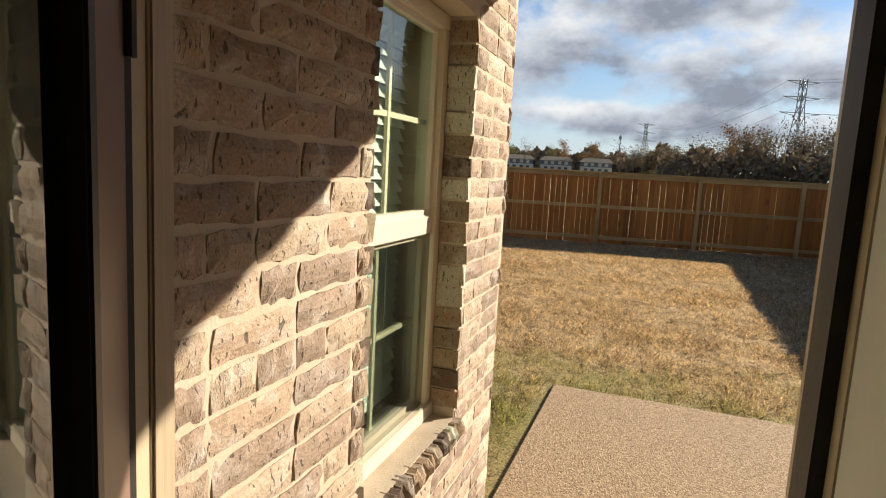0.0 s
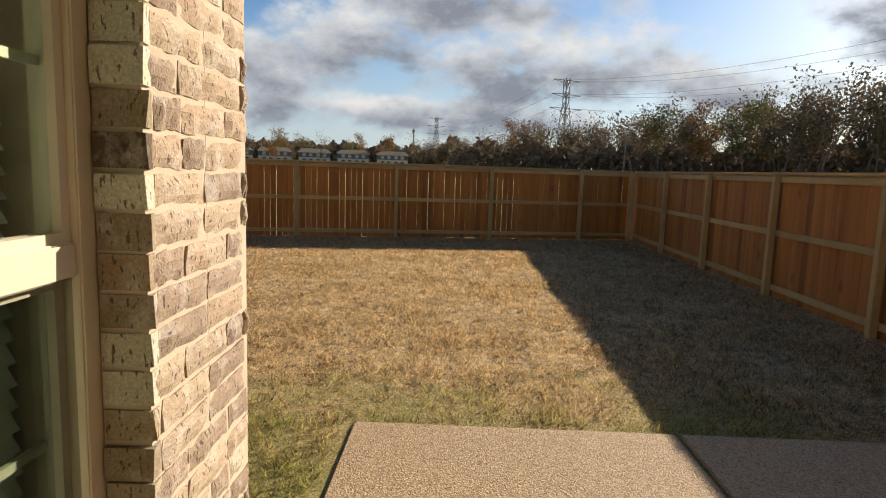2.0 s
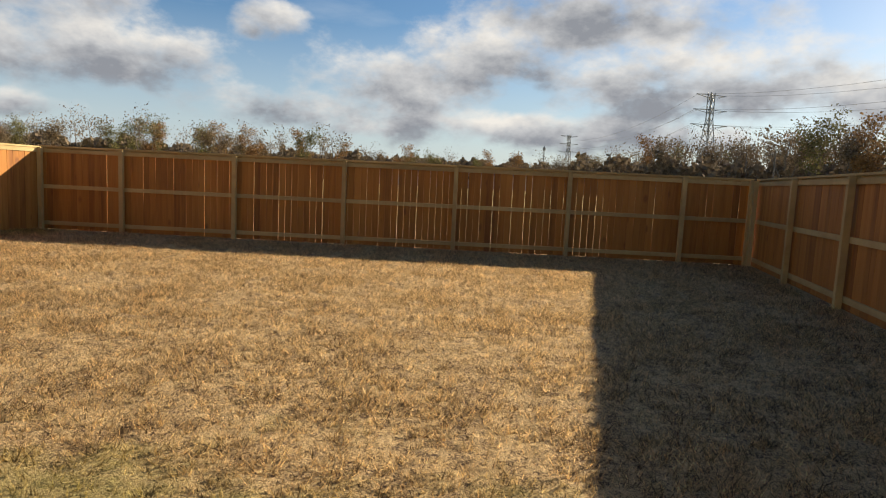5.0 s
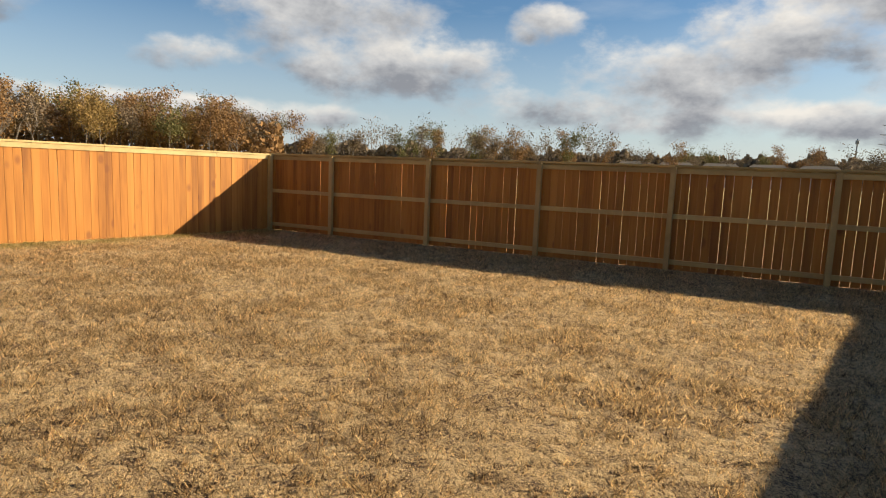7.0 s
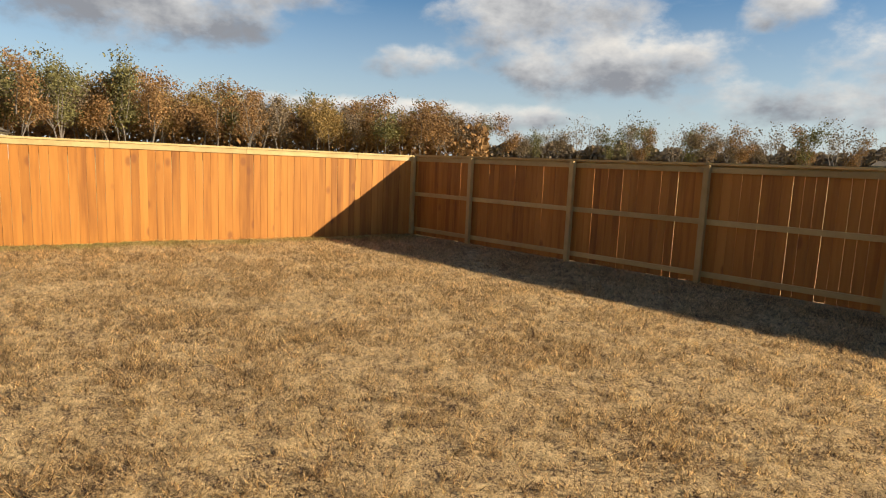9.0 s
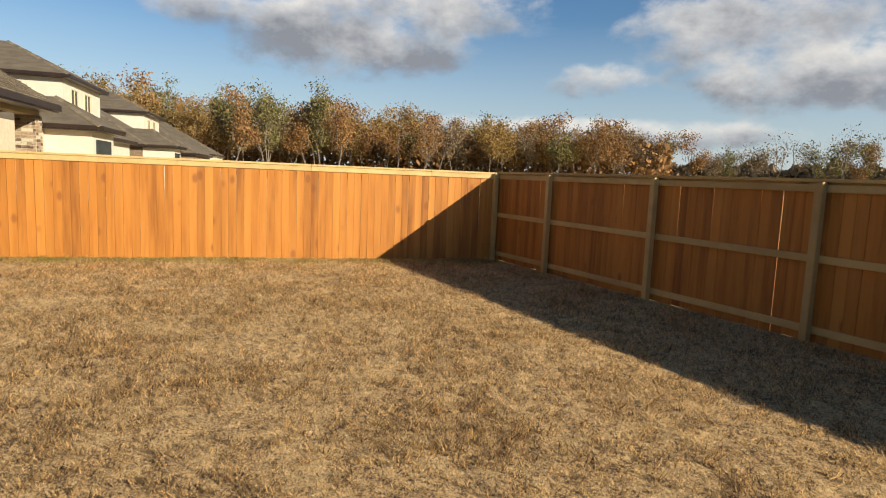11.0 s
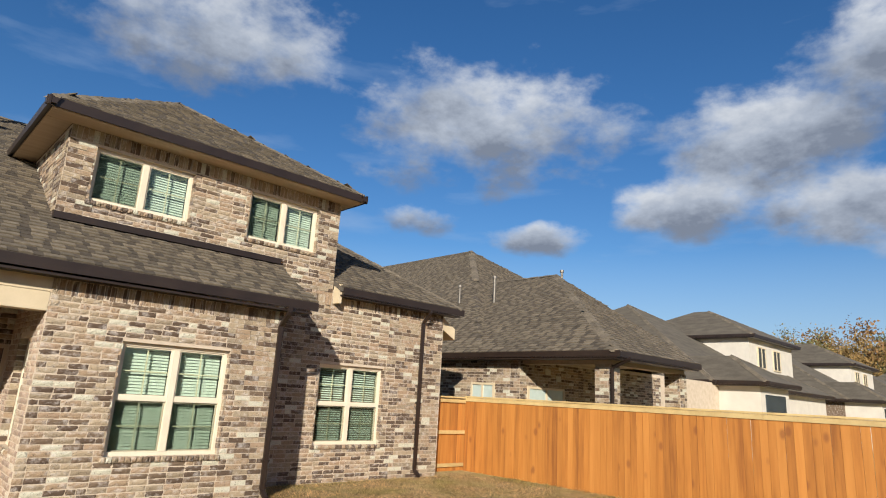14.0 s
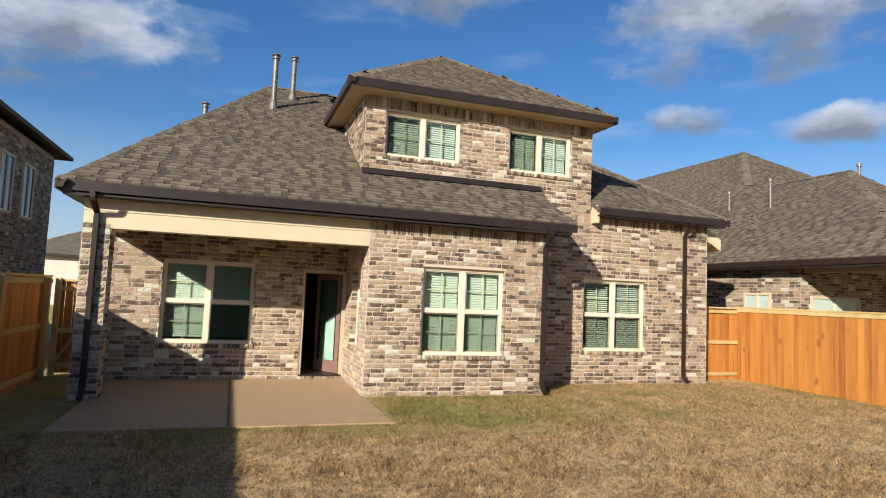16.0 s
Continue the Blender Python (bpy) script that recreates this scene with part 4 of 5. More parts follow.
def build_roofs():
    r = thing("roof_main", None, "weathered brown shingle hip roof of the house", "roof", kind="structure")
    peak, ridge2 = (1.0, -5.0, E1 + PITCH * (EAVE + 5.0)), (-9.0, -5.0, E1 + PITCH * (EAVE + 5.0))
    ec, er = (4.12, EAVE, E1), (-4.55, EAVE, E1)
    zc = E1 + PITCH * (EAVE - YC)
    roof_face("rear_slope", [er, ec, peak, (XD0, -5.0, peak[2]), (XD0, YC, zc), (-4.55, YC, zc)], r)
    roof_face("west_slope", [ec, (4.12, -11, E1), peak], r, False)
    roof_face("front_slope", [(4.12, -11, E1), (-12, -11, E1), ridge2, peak], r, False)
    hip_cap(r, ec, peak), hip_cap(r, peak, ridge2)
    part("flashing", Geo().beam((XD0 + 0.02, YC + 0.05, zc + 0.05), (-4.55, YC + 0.05, zc + 0.05), 0.09, 0.11), M_BRONZE, r, "dark metal flashing")
    gutter(r, (-4.60, EAVE, E1 - 0.01), (4.16, EAVE, E1 - 0.01))
    gutter(r, (4.12, EAVE + 0.12, E1 - 0.01), (4.12, -9, E1 - 0.01))
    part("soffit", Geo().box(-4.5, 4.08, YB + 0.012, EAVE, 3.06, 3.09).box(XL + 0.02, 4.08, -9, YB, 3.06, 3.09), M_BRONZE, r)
    # lower right block
    c = thing("roof_rear_block", None, "weathered brown shingle roof over the rear block", "roof", kind="structure")
    zc0 = 3.90
    a, b = (-9.5, 1.09, zc0), (-5.87, 1.09, zc0)
    top = (-5.87, -4.2, zc0 + PITCH * 5.29)
    hip = (-6.2, -4.2, zc0 + PITCH * 5.29)
    roof_face("rear_slope", [a, b, top, hip], c)
    roof_face("east_slope", [(-9.5, -9, zc0), a, hip, (-6.2, -9, hip[2])], c, False)
    hip_cap(c, a, hip)
    gutter(c, (-9.55, 1.09, zc0 - 0.01), (-5.95, 1.09, zc0 - 0.01))
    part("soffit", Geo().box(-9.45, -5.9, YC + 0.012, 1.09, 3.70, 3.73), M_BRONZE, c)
    part("eave_end", Geo().box(-5.95, -5.875, YC + 0.012, 1.06, 3.55, 3.95), M_BEIGE, c, "beige eave end board", bevel=0.004)
    part("rake_return", Geo().hexa([(-9.62, 0.2, 3.18), (-9.15, 0.2, 3.42), (-9.15, 0.75, 3.42), (-9.62, 0.75, 3.18), (-9.62, 0.2, 3.45), (-9.15, 0.2, 3.72), (-9.15, 0.75, 3.72), (-9.62, 0.75, 3.45)]), M_BEIGE, c, "beige boxed eave return", bevel=0.004)
    # dormer
    d = thing("roof_dormer", None, "brown shingle hip roof over the brick dormer", "roof", kind="structure")
    z, pk = 5.90, (-3.0, -1.7, 7.82)
    l, rr = (-0.24, 1.28, z), (-6.14, 1.28, z)
    back = (-3.0, -5.0, 7.82)
    roof_face("rear_slope", [rr, l, pk], d)
    roof_face("west_slope", [l, (-0.24, -5.0, z), back, pk], d)
    roof_face("east_slope", [(-6.14, -5.0, z), rr, pk, back], d)
    hip_cap(d, l, pk), hip_cap(d, rr, pk), hip_cap(d, pk, back)
    gutter(d, (-6.2, 1.28, z - 0.01), (-0.18, 1.28, z - 0.01))
    gutter(d, (-0.24, 1.36, z - 0.01), (-0.24, -2.6, z - 0.01))
    gutter(d, (-6.14, -2.6, z - 0.01), (-6.14, 1.36, z - 0.01))
    part("soffit", Geo().box(-6.1, -0.28, YC + 0.012, 1.28, 5.72, 5.75).box(XD0 + 0.012, -0.28, -2.6, YC, 5.72, 5.75).box(-6.1, XD1 - 0.012, -2.6, YC, 5.72, 5.75), M_PORCHCEIL, d)
    part("upper_eave", Geo().box(-7.1, -6.2, -3.4, -2.9, 6.05, 6.2), M_BRONZE, c)
    # flues
    for x, y, h, rad in ((0.95, -2.9, 1.25, 0.065), (0.42, -4.0, 1.05, 0.065), (2.55, -3.6, 0.9, 0.06)):
        zr = E1 + PITCH * (EAVE - y)
        if x > 2:
            zr = 5.35
        f = thing("roof_flue", pose(x, y, zr), "galvanised flue pipe on the shingle roof", "flue", "roof flues")
        part("pipe", Geo().tube([(0, 0, -0.1), (0, 0, h)], [rad, rad], 14), M_PIPE, f)
        part("boot", Geo().tube([(0, 0, -0.12), (0, 0, 0.2)], [rad * 2.3, rad * 1.1], 14), M_PIPE, f)
        part("cap", Geo().tube([(0, 0, h), (0, 0, h + 0.02), (0, 0, h + 0.03), (0, 0, h + 0.09)], [rad * 1.5, rad * 1.5, rad * 1.0, rad * 1.0], 14), M_PIPE, f)
        part("cap_top", Geo().tube([(0, 0, h + 0.09), (0, 0, h + 0.12)], [rad * 1.7, rad * 1.5], 14), M_PIPE, f)
    downspout([(-4.03, EAVE + 0.07, 3.14), (-4.03, EAVE + 0.07, 3.02), (-4.05, 2.13, 2.82), (-4.05, 2.13, 0.16), (-4.05, 2.30, 0.05)])
    downspout([(-8.40, 1.16, 3.74), (-8.40, 1.16, 3.66), (-8.42, 0.89, 3.46), (-8.42, 0.89, 0.16), (-8.42, 1.06, 0.05)])
    downspout([(3.66, EAVE + 0.07, 3.14), (3.66, EAVE + 0.07, 3.02), (3.64, 2.13, 2.84), (3.64, 2.13, 0.16), (3.64, 2.28, 0.05)], "dark bronze downspout on the brick post")


# ---- fences ----
PICKETS = []
for s in range(5):
    rr = random.Random(s)
    PICKETS.append(Geo().hexa([(-0.068 + rr.uniform(0, 0.003), -0.008, 0), (0.068, -0.008, 0), (0.068, 0.008, 0), (-0.068, 0.008, 0), (-0.067, -0.008, 1), (0.068 - rr.uniform(0, 0.003), -0.008, 1), (0.068, 0.008, 1), (-0.067, 0.008, 1)]).mesh("picket"))
    PICKETS[-1].materials.append(M_CEDAR)


def fence_run(label, m, length, posts, height, rails_to=1, gappy=None, post_mesh=True, cap_wood=None, lift=-0.03):
    """A board fence along local x. rails_to: the side (+1 or -1 on local y) on which posts and rails stand."""
    f = thing("wood_fence", m, label, "fence", "yard fence")
    r = random.Random(int(length * 77))
    x = 0.07
    while x < length - 0.03:
        p = part("picket", PICKETS[r.randrange(5)], M_CEDAR, f)
        gap = gappy(x) if gappy else 0.002
        p.location, p.scale = (x, 0, lift + r.uniform(-0.015, 0.01)), (1, 1, height - 0.03)
        p.rotation_euler = (0, r.uniform(-0.003, 0.003), 0)
        x += 0.137 + gap * r.uniform(0.3, 1.5)
    cuts = [0.0] + [q for q in posts if 0.05 < q < length - 0.05] + [length]
    for a, b in zip(cuts, cuts[1:]):
        for z in (0.10, height * 0.50, height - 0.12):
            part("rail", Geo().box(a + 0.002, b - 0.002, 0.010 * rails_to, 0.050 * rails_to, z, z + 0.085), M_TREATED, f, bevel=0.004)
        part("cap_board", Geo().box(a + 0.001, b - 0.001, -0.045, 0.095, height - 0.005, height + 0.032), cap_wood or M_TREATED, f, bevel=0.004)
        part("trim_board", Geo().box(a + 0.001, b - 0.001, -0.028 * rails_to, -0.009 * rails_to, height - 0.1, height - 0.007), cap_wood or M_TREATED, f, bevel=0.003)
    if post_mesh:
        for q in posts:
            part("post", Geo().box(q - 0.045, q + 0.045, 0.052 * rails_to, 0.142 * rails_to, -0.1, height - 0.008), M_TREATED, f, bevel=0.006)
    return f


def build_fences():
    # far fence, posts and rails towards the yard
    a, b = Vector((FENCE_L, far_y(FENCE_L), 0)), Vector((FENCE_R, far_y(FENCE_R), 0))
    d = (b - a).normalized()
    off = Vector((-d.y, d.x, 0)) * 0.10
    m = wall_frame(a + off, d, (-d.y, d.x, 0))
    posts = [(Vector((x, far_y(x), 0)) - a).dot(d) for x in (-8.78, -6.29, -3.90, -1.51, 0.90, 3.29)]
    L = (b - a).length

    def gaps(x):
        return 0.0048 if random.Random(int(x * 50)).random() < (0.30 if 5.0 < x < 12.6 else 0.12) else 0.001

    fence_run("cedar board fence with treated pine rails, seen from its rail side", m, L, [0.06] + posts + [L - 0.06], 1.83, -1, gaps, lift=-0.004)
    # right-hand fence, rails towards the yard
    m = wall_frame((FENCE_R + 0.10, far_y(FENCE_R) + 0.14, 0), (0, -1, 0), (1, 0, 0))
    L = far_y(FENCE_R) + 0.74
    fence_run("cedar board fence in shade, posts and rails facing the lawn", m, L, [0.2] + [far_y(FENCE_R) + 0.14 - y for y in (14.27, 11.90, 9.48, 7.1, 4.7, 2.3, -0.1)], 1.83, -1, lambda x: 0.002)
    # left-hand fence, boards towards the yard
    m = wall_frame((FENCE_L, 0.25, 0), (0, 1, 0), (-1, 0, 0))
    L = far_y(FENCE_L) - 0.25 + 0.12
    fence_run("orange cedar board fence with pale cap board, sunlit smooth side", m, L, [0.1, 2.5, 4.9, 7.3, 9.7, 12.1], 1.81, 1, lambda x: 0.0018, True, M_CAPWOOD)
    # short returns to the house
    m = wall_frame((XR - 0.03, 0.22, 0), (-1, 0, 0), (0, 1, 0))
    fence_run("short cedar fence return between house and side fence", m, XR - 0.03 - FENCE_L + 0.01, [], 1.78, 1, lambda x: 0.002, False, M_CAPWOOD)
    # gate
    g = thing("wooden_gate", wall_frame((FENCE_R - 0.02, -0.6, 0), (-1, 0, 0), (0, 1, 0)), "closed cedar gate with a diagonal brace", "gate")
    w = FENCE_R - 0.02 - XL - 0.05
    x, r = 0.075, random.Random(4)
    while x < w - 0.05:
        p = part("picket", PICKETS[r.randrange(5)], M_CEDAR, g)
        p.location, p.scale = (x, 0, 0.06), (1, 1, 1.70)
        x += 0.141
    for z in (0.16, 0.80, 1.58):
        part("rail", Geo().box(0.0, w, 0.01, 0.05, z, z + 0.09), M_TREATED, g, bevel=0.004)
    part("brace", Geo().beam((0.06, 0.07, 0.22), (w - 0.06, 0.07, 1.55), 0.038, 0.09, (0, 1, 0)), M_TREATED, g, "diagonal gate brace")
    part("cap_board", Geo().box(-0.0, w, -0.03, 0.08, 1.76, 1.80), M_TREATED, g)
    part("post", Geo().box(-0.0, 0.09, 0.052, 0.142, -0.05, 1.82), M_TREATED, g, bevel=0.005)


build_porch()
build_roofs()
build_fences()


# ---- neighbouring houses ----
def hip_house(name, x0, x1, y0, y1, eave, pitch, wall_mat, label, brick=False, over=0.4, shingles=False):
    h = thing(name, None, label, "house")
    g = Geo().box(x0, x1, y0, y1, -0.1, eave)
    part("wall", g, wall_mat, h)
    ax, bx, ay, by = x0 - over, x1 + over, y0 - over, y1 + over
    half = min(bx - ax, by - ay) / 2
    z = eave + 0.1
    top = z + pitch * half
    if bx - ax <= by - ay:
        r0, r1 = ((ax + bx) / 2, ay + half, top), ((ax + bx) / 2, by - half, top)
        faces = [("rear_slope", [(bx, by, z), (ax, by, z), r1]), ("east_slope", [(bx, ay, z), (bx, by, z), r1, r0]),
                 ("west_slope", [(ax, by, z), (ax, ay, z), r0, r1]), ("front_slope", [(ax, ay, z), (bx, ay, z), r0])]
    else:
        r0, r1 = (ax + half, (ay + by) / 2, top), (bx - half, (ay + by) / 2, top)
        faces = [("rear_slope", [(bx, by, z), (ax, by, z), r0, r1]), ("east_slope", [(bx, ay, z), (bx, by, z), r1]),
                 ("west_slope", [(ax, by, z), (ax, ay, z), r0]), ("front_slope", [(ax, ay, z), (bx, ay, z), r1, r0])]
    for n, pts in faces:
        roof_face(n, pts, h, shingles and n in ("rear_slope", "east_slope"), 0.16, 0.34)
    for a, b in (((bx, by, z), r1), ((ax, by, z), r1 if bx - ax <= by - ay else r0)):
        hip_cap(h, a, b, 0.3, 0.3)
    gutter(h, (ax, by, z), (bx, by, z)), gutter(h, (bx, by + 0.1, z), (bx, ay, z))
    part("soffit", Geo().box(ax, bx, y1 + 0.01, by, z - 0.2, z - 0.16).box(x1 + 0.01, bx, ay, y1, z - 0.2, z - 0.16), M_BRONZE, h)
    return h


def far_window(h, m, w, hgt, mat=None):
    """A framed window on a far wall, set a little proud of it."""
    win = new("window")
    win.parent, win.matrix_basis = h, m
    part("frame", Geo().box(0, 0.06, -0.02, 0.05, 0, hgt).box(w - 0.06, w, -0.02, 0.05, 0, hgt).box(0.06, w - 0.06, -0.02, 0.05, 0, 0.06).box(0.06, w - 0.06, -0.02, 0.05, hgt - 0.06, hgt).box(w / 2 - 0.03, w / 2 + 0.03, -0.02, 0.05, 0.06, hgt - 0.06), M_BEIGE, win)
    part("pane", Geo().box(0.06, w - 0.06, -0.01, 0.02, 0.06, hgt - 0.06), mat or M_FROST, win)
    return win


def build_neighbours():
    # brick house with a corner porch, beyond the left-hand fence
    n1 = thing("neighbour_house", None, "brown brick house with corner porch and shingle hip roof", "house")
    X, Y, EV = -12.1, 3.5, 2.98
    part("wall", Geo().box(-28, X, -22, 0.86, -0.1, EV), M_MORTAR, n1)
    for m, L, z1 in ((wall_frame((X, -9, 0), (0, 1, 0), (1, 0, 0)), 9.86, EV - 0.05), (wall_frame((X, 0.86, 0), (-1, 0, 0), (0, 1, 0)), 8.0, EV - 0.05)):
        face = new("brick_face")
        face.parent, face.matrix_basis = n1, m
        g = Geo()
        r = random.Random(9)
        for u, z, w, h in lay_bricks(L, 1.5, z1, []):
            g.hexa([(u - w / 2, -0.01, z - h / 2), (u + w / 2, -0.01, z - h / 2), (u + w / 2, 0.01, z - h / 2), (u - w / 2, 0.01, z - h / 2),
                    (u - w / 2, -0.01, z + h / 2), (u + w / 2, -0.01, z + h / 2), (u + w / 2, 0.01, z + h / 2), (u - w / 2, 0.01, z + h / 2)])
        part("brickwork", g, M_BRICK_N, face, kind="stuff")
    for px, py in ((X, 3.66), (-15.7, 3.66)):
        post = new("porch_post")
        post.parent = n1
        part("core", Geo().box(px - 0.4, px, py - 0.45, py, -0.1, EV - 0.2), M_MORTAR, post)
        for k, (m, L) in enumerate(((wall_frame((px, py - 0.45, 0), (0, 1, 0), (1, 0, 0)), 0.45), (wall_frame((px, py, 0), (-1, 0, 0), (0, 1, 0)), 0.4))):
            g = Geo()
            for u, z, w, h in lay_bricks(L, 1.4, EV - 0.2, []):
                c = [m @ Vector(v) for v in ((u - w / 2, -0.01, z - h / 2), (u + w / 2, -0.01, z - h / 2), (u + w / 2, 0.012, z - h / 2), (u - w / 2, 0.012, z - h / 2),
                                             (u - w / 2, -0.01, z + h / 2), (u + w / 2, -0.01, z + h / 2), (u + w / 2, 0.012, z + h / 2), (u - w / 2, 0.012, z + h / 2))]
                g.hexa(c)
            part("brickwork", g, M_BRICK_N, post, kind="stuff")
    part("porch_beam", Geo().box(X - 0.35, X - 0.05, 0.9, 3.66, EV - 0.2, EV + 0.05).box(-16.1, X - 0.36, 3.3, 3.62, EV - 0.2, EV + 0.05), M_PORCHCEIL, n1)
    part("porch_ceiling", Geo().box(-16.0, X - 0.36, 0.9, 3.3, EV - 0.06, EV), M_PORCHCEIL, n1)
    far_window(n1, wall_frame((X + 0.012, -0.92, 0.7), (0, 1, 0), (1, 0, 0)), 0.9, 1.55)
    far_window(n1, wall_frame((X - 0.3, 0.875, 0.7), (-1, 0, 0), (0, 1, 0)), 1.7, 1.5)
    z = EV + 0.1
    ax, bx, by = -24.1, -11.7, 4.05
    r1, r0 = (-17.9, -2.15, z + PITCH * 6.2), (-17.9, -12, z + PITCH * 6.2)
    roof_face("rear_slope", [(bx, by, z), (-16.2, by, z), r1], n1, True, 0.16, 0.34)
    roof_face("west_slope", [(-16.2, by, z), (ax, -3.6, z), r1], n1, False)
    roof_face("east_slope", [(bx, -14, z), (bx, by, z), r1, r0, (-17.9, -14, z + PITCH * 6.2)], n1, True, 0.16, 0.34)
    hip_cap(n1, (bx, by, z), r1, 0.3, 0.3)
    hip_cap(n1, r1, r0, 0.3, 0.3)
    pk = (-20.9, -9.7, 9.2)
    roof_face("upper_slope", [(bx - 0.05, -24, z), (bx - 0.05, -0.3, z), pk, (-20.9, -18, 9.2)], n1, True, 0.16, 0.34)
    roof_face("upper_rear", [(bx - 0.05, -0.3, z), (-30, -0.3, z), pk], n1, True, 0.16, 0.34)
    hip_cap(n1, (-17.0, -5.6, 6.62), pk, 0.3, 0.3)
    gutter(n1, (-16.2, by, z), (bx, by, z)), gutter(n1, (bx, by + 0.1, z), (bx, -14, z))
    part("soffit", Geo().box(X + 0.02, bx, -14, by, z - 0.2, z - 0.16).box(-16.1, X + 0.02, 3.68, by, z - 0.2, z - 0.16), M_BRONZE, n1)
    for x, y, zz in ((-15.0, -4.5, 4.9), (-15.5, -3.2, 5.2), (-19.3, -2.9, 6.1)):
        f = thing("roof_flue", pose(x, y, zz), "thin vent pipe on the neighbouring roof", "flue", "roof flues")
        part("pipe", Geo().tube([(0, 0, -0.4), (0, 0, 0.95)], [0.05, 0.05], 10), M_PIPE, f)
        part("cap", Geo().tube([(0, 0, 0.95), (0, 0, 1.05)], [0.08, 0.08], 10), M_PIPE, f)
    downspout([(X - 0.05, 4.14, 2.95), (X - 0.05, 4.14, 2.9), (X + 0.05, 3.72, 2.7), (X + 0.05, 3.72, 0.2), (X + 0.05, 3.85, 0.05)])
    # houses in a row beyond
    for dx in (0.0, -20.5):
        n2 = hip_house("neighbour_house", -41.5 + dx, -25 + dx, -16, 0.5, 3.0, PITCH, M_WHITEWALL if dx == 0 else M_BRICK_N, "cream house with shingle hip roof" if dx == 0 else "brick house further along the row of yards")
        wing = hip_house("porch_wing", -28.5 + dx, -25.2 + dx, -3, 2.5, 3.0, PITCH, M_WHITEWALL, "cream rear porch wing under a hip roof")
        # the wing is solid; this dark panel stands in for the porch's inner shade
        part("opening", Geo().box(-28.0 + dx, -25.7 + dx, 2.49, 2.53, 0.3, 2.6), M_WINDARK, wing, "dark panel drawn as the shaded inside of a porch")
        up = hip_house("upper_storey", -41.0 + dx, -34 + dx, -9, -1.0, 5.95, 0.5, M_WHITEWALL, "cream upper storey under a shingle hip roof")
        for u in (-35.2, -37.6):
            far_window(up, wall_frame((u + dx, -0.99, 4.3), (-1, 0, 0), (0, 1, 0)), 1.2, 1.2, M_WINDARK)
    hip_house("neighbour_house", -84, -68, -16, 1.4, 3.0, PITCH, M_BRICK_N, "brick house at the end of the row")
    hip_house("neighbour_house", -104, -89, -14, 1.5, 3.4, PITCH, M_WHITEWALL, "far house with a low shingle roof")
    # two-storey house beyond the right-hand fence
    nr = hip_house("neighbour_house", 6.8, 16, -7.9, 0.0, 5.35, 0.5, M_MORTAR, "grey brick two storey house in shade")
    face = new("brick_face")
    face.parent, face.matrix_basis = nr, wall_frame((6.8, 0.0, 0), (0, -1, 0), (-1, 0, 0))
    g = Geo()
    for u, z, w, h in lay_bricks(7.9, 1.4, 5.2, [(3.6, 4.5, 3.3, 4.7), (5.2, 6.1, 3.3, 4.7)]):
        g.box(u - w / 2, u + w / 2, -0.01, 0.01, z - h / 2, z + h / 2)
    part("brickwork", g, M_GREYBRICK, face, kind="stuff")
    for u in (3.6, 5.2):
        far_window(nr, wall_frame((6.79, -u, 3.3), (0, -1, 0), (-1, 0, 0)), 0.9, 1.4, M_WINDARK)
    part("wall_lamp", Geo().tube([(6.78, -3.3, 2.75), (6.55, -3.3, 2.78), (6.5, -3.3, 2.72)], [0.03, 0.03, 0.06], 10), M_PIPE, nr)
    far = hip_house("neighbour_house", 4.5, 16, -46, -36, 3.4, 0.5, M_WHITEWALL, "cream house across the street")
    far_window(far, wall_frame((7.6, -35.99, 1.9), (-1, 0, 0), (0, 1, 0)), 1.4, 1.3, M_WINDARK)
    # row houses across the field
    for i, az in enumerate((20.0, 16.7, 13.2, 9.7, 6.1)):
        a = radians(az)
        d = 212.0
        x, y = -d * math.sin(a), d * math.cos(a)
        h = thing("row_house", pose(x, y, 0, 0, 0, az) @ Matrix.Diagonal((0.92, 0.92, 0.70, 1)), "distant pale row house with dark slate gables", "house", "row houses")
        part("wall", Geo().box(-5.6, 5.6, -4, 4, -0.2, 8.6), M_WHITEWALL, h)
        part("upper_band", Geo().box(-5.65, 5.65, -4.06, 4.06, 6.4, 8.4), M_BLUEGREY, h)
        part("roof", Geo().hexa([(-6.2, -4.8, 8.6), (6.2, -4.8, 8.6), (6.2, 4.8, 8.6), (-6.2, 4.8, 8.6), (-4.4, -0.2, 10.6), (4.4, -0.2, 10.6), (4.4, 0.2, 10.6), (-4.4, 0.2, 10.6)]), M_SHINGLE, h)
        for u in (-4.2, -1.9, 0.7, 3.0):
            for zz in (4.1, 6.8):
                part("window", Geo().box(u, u + 1.2, -4.12, -3.9, zz, zz + 1.5), M_WINDARK if zz < 5 else M_WHITEWALL, h)


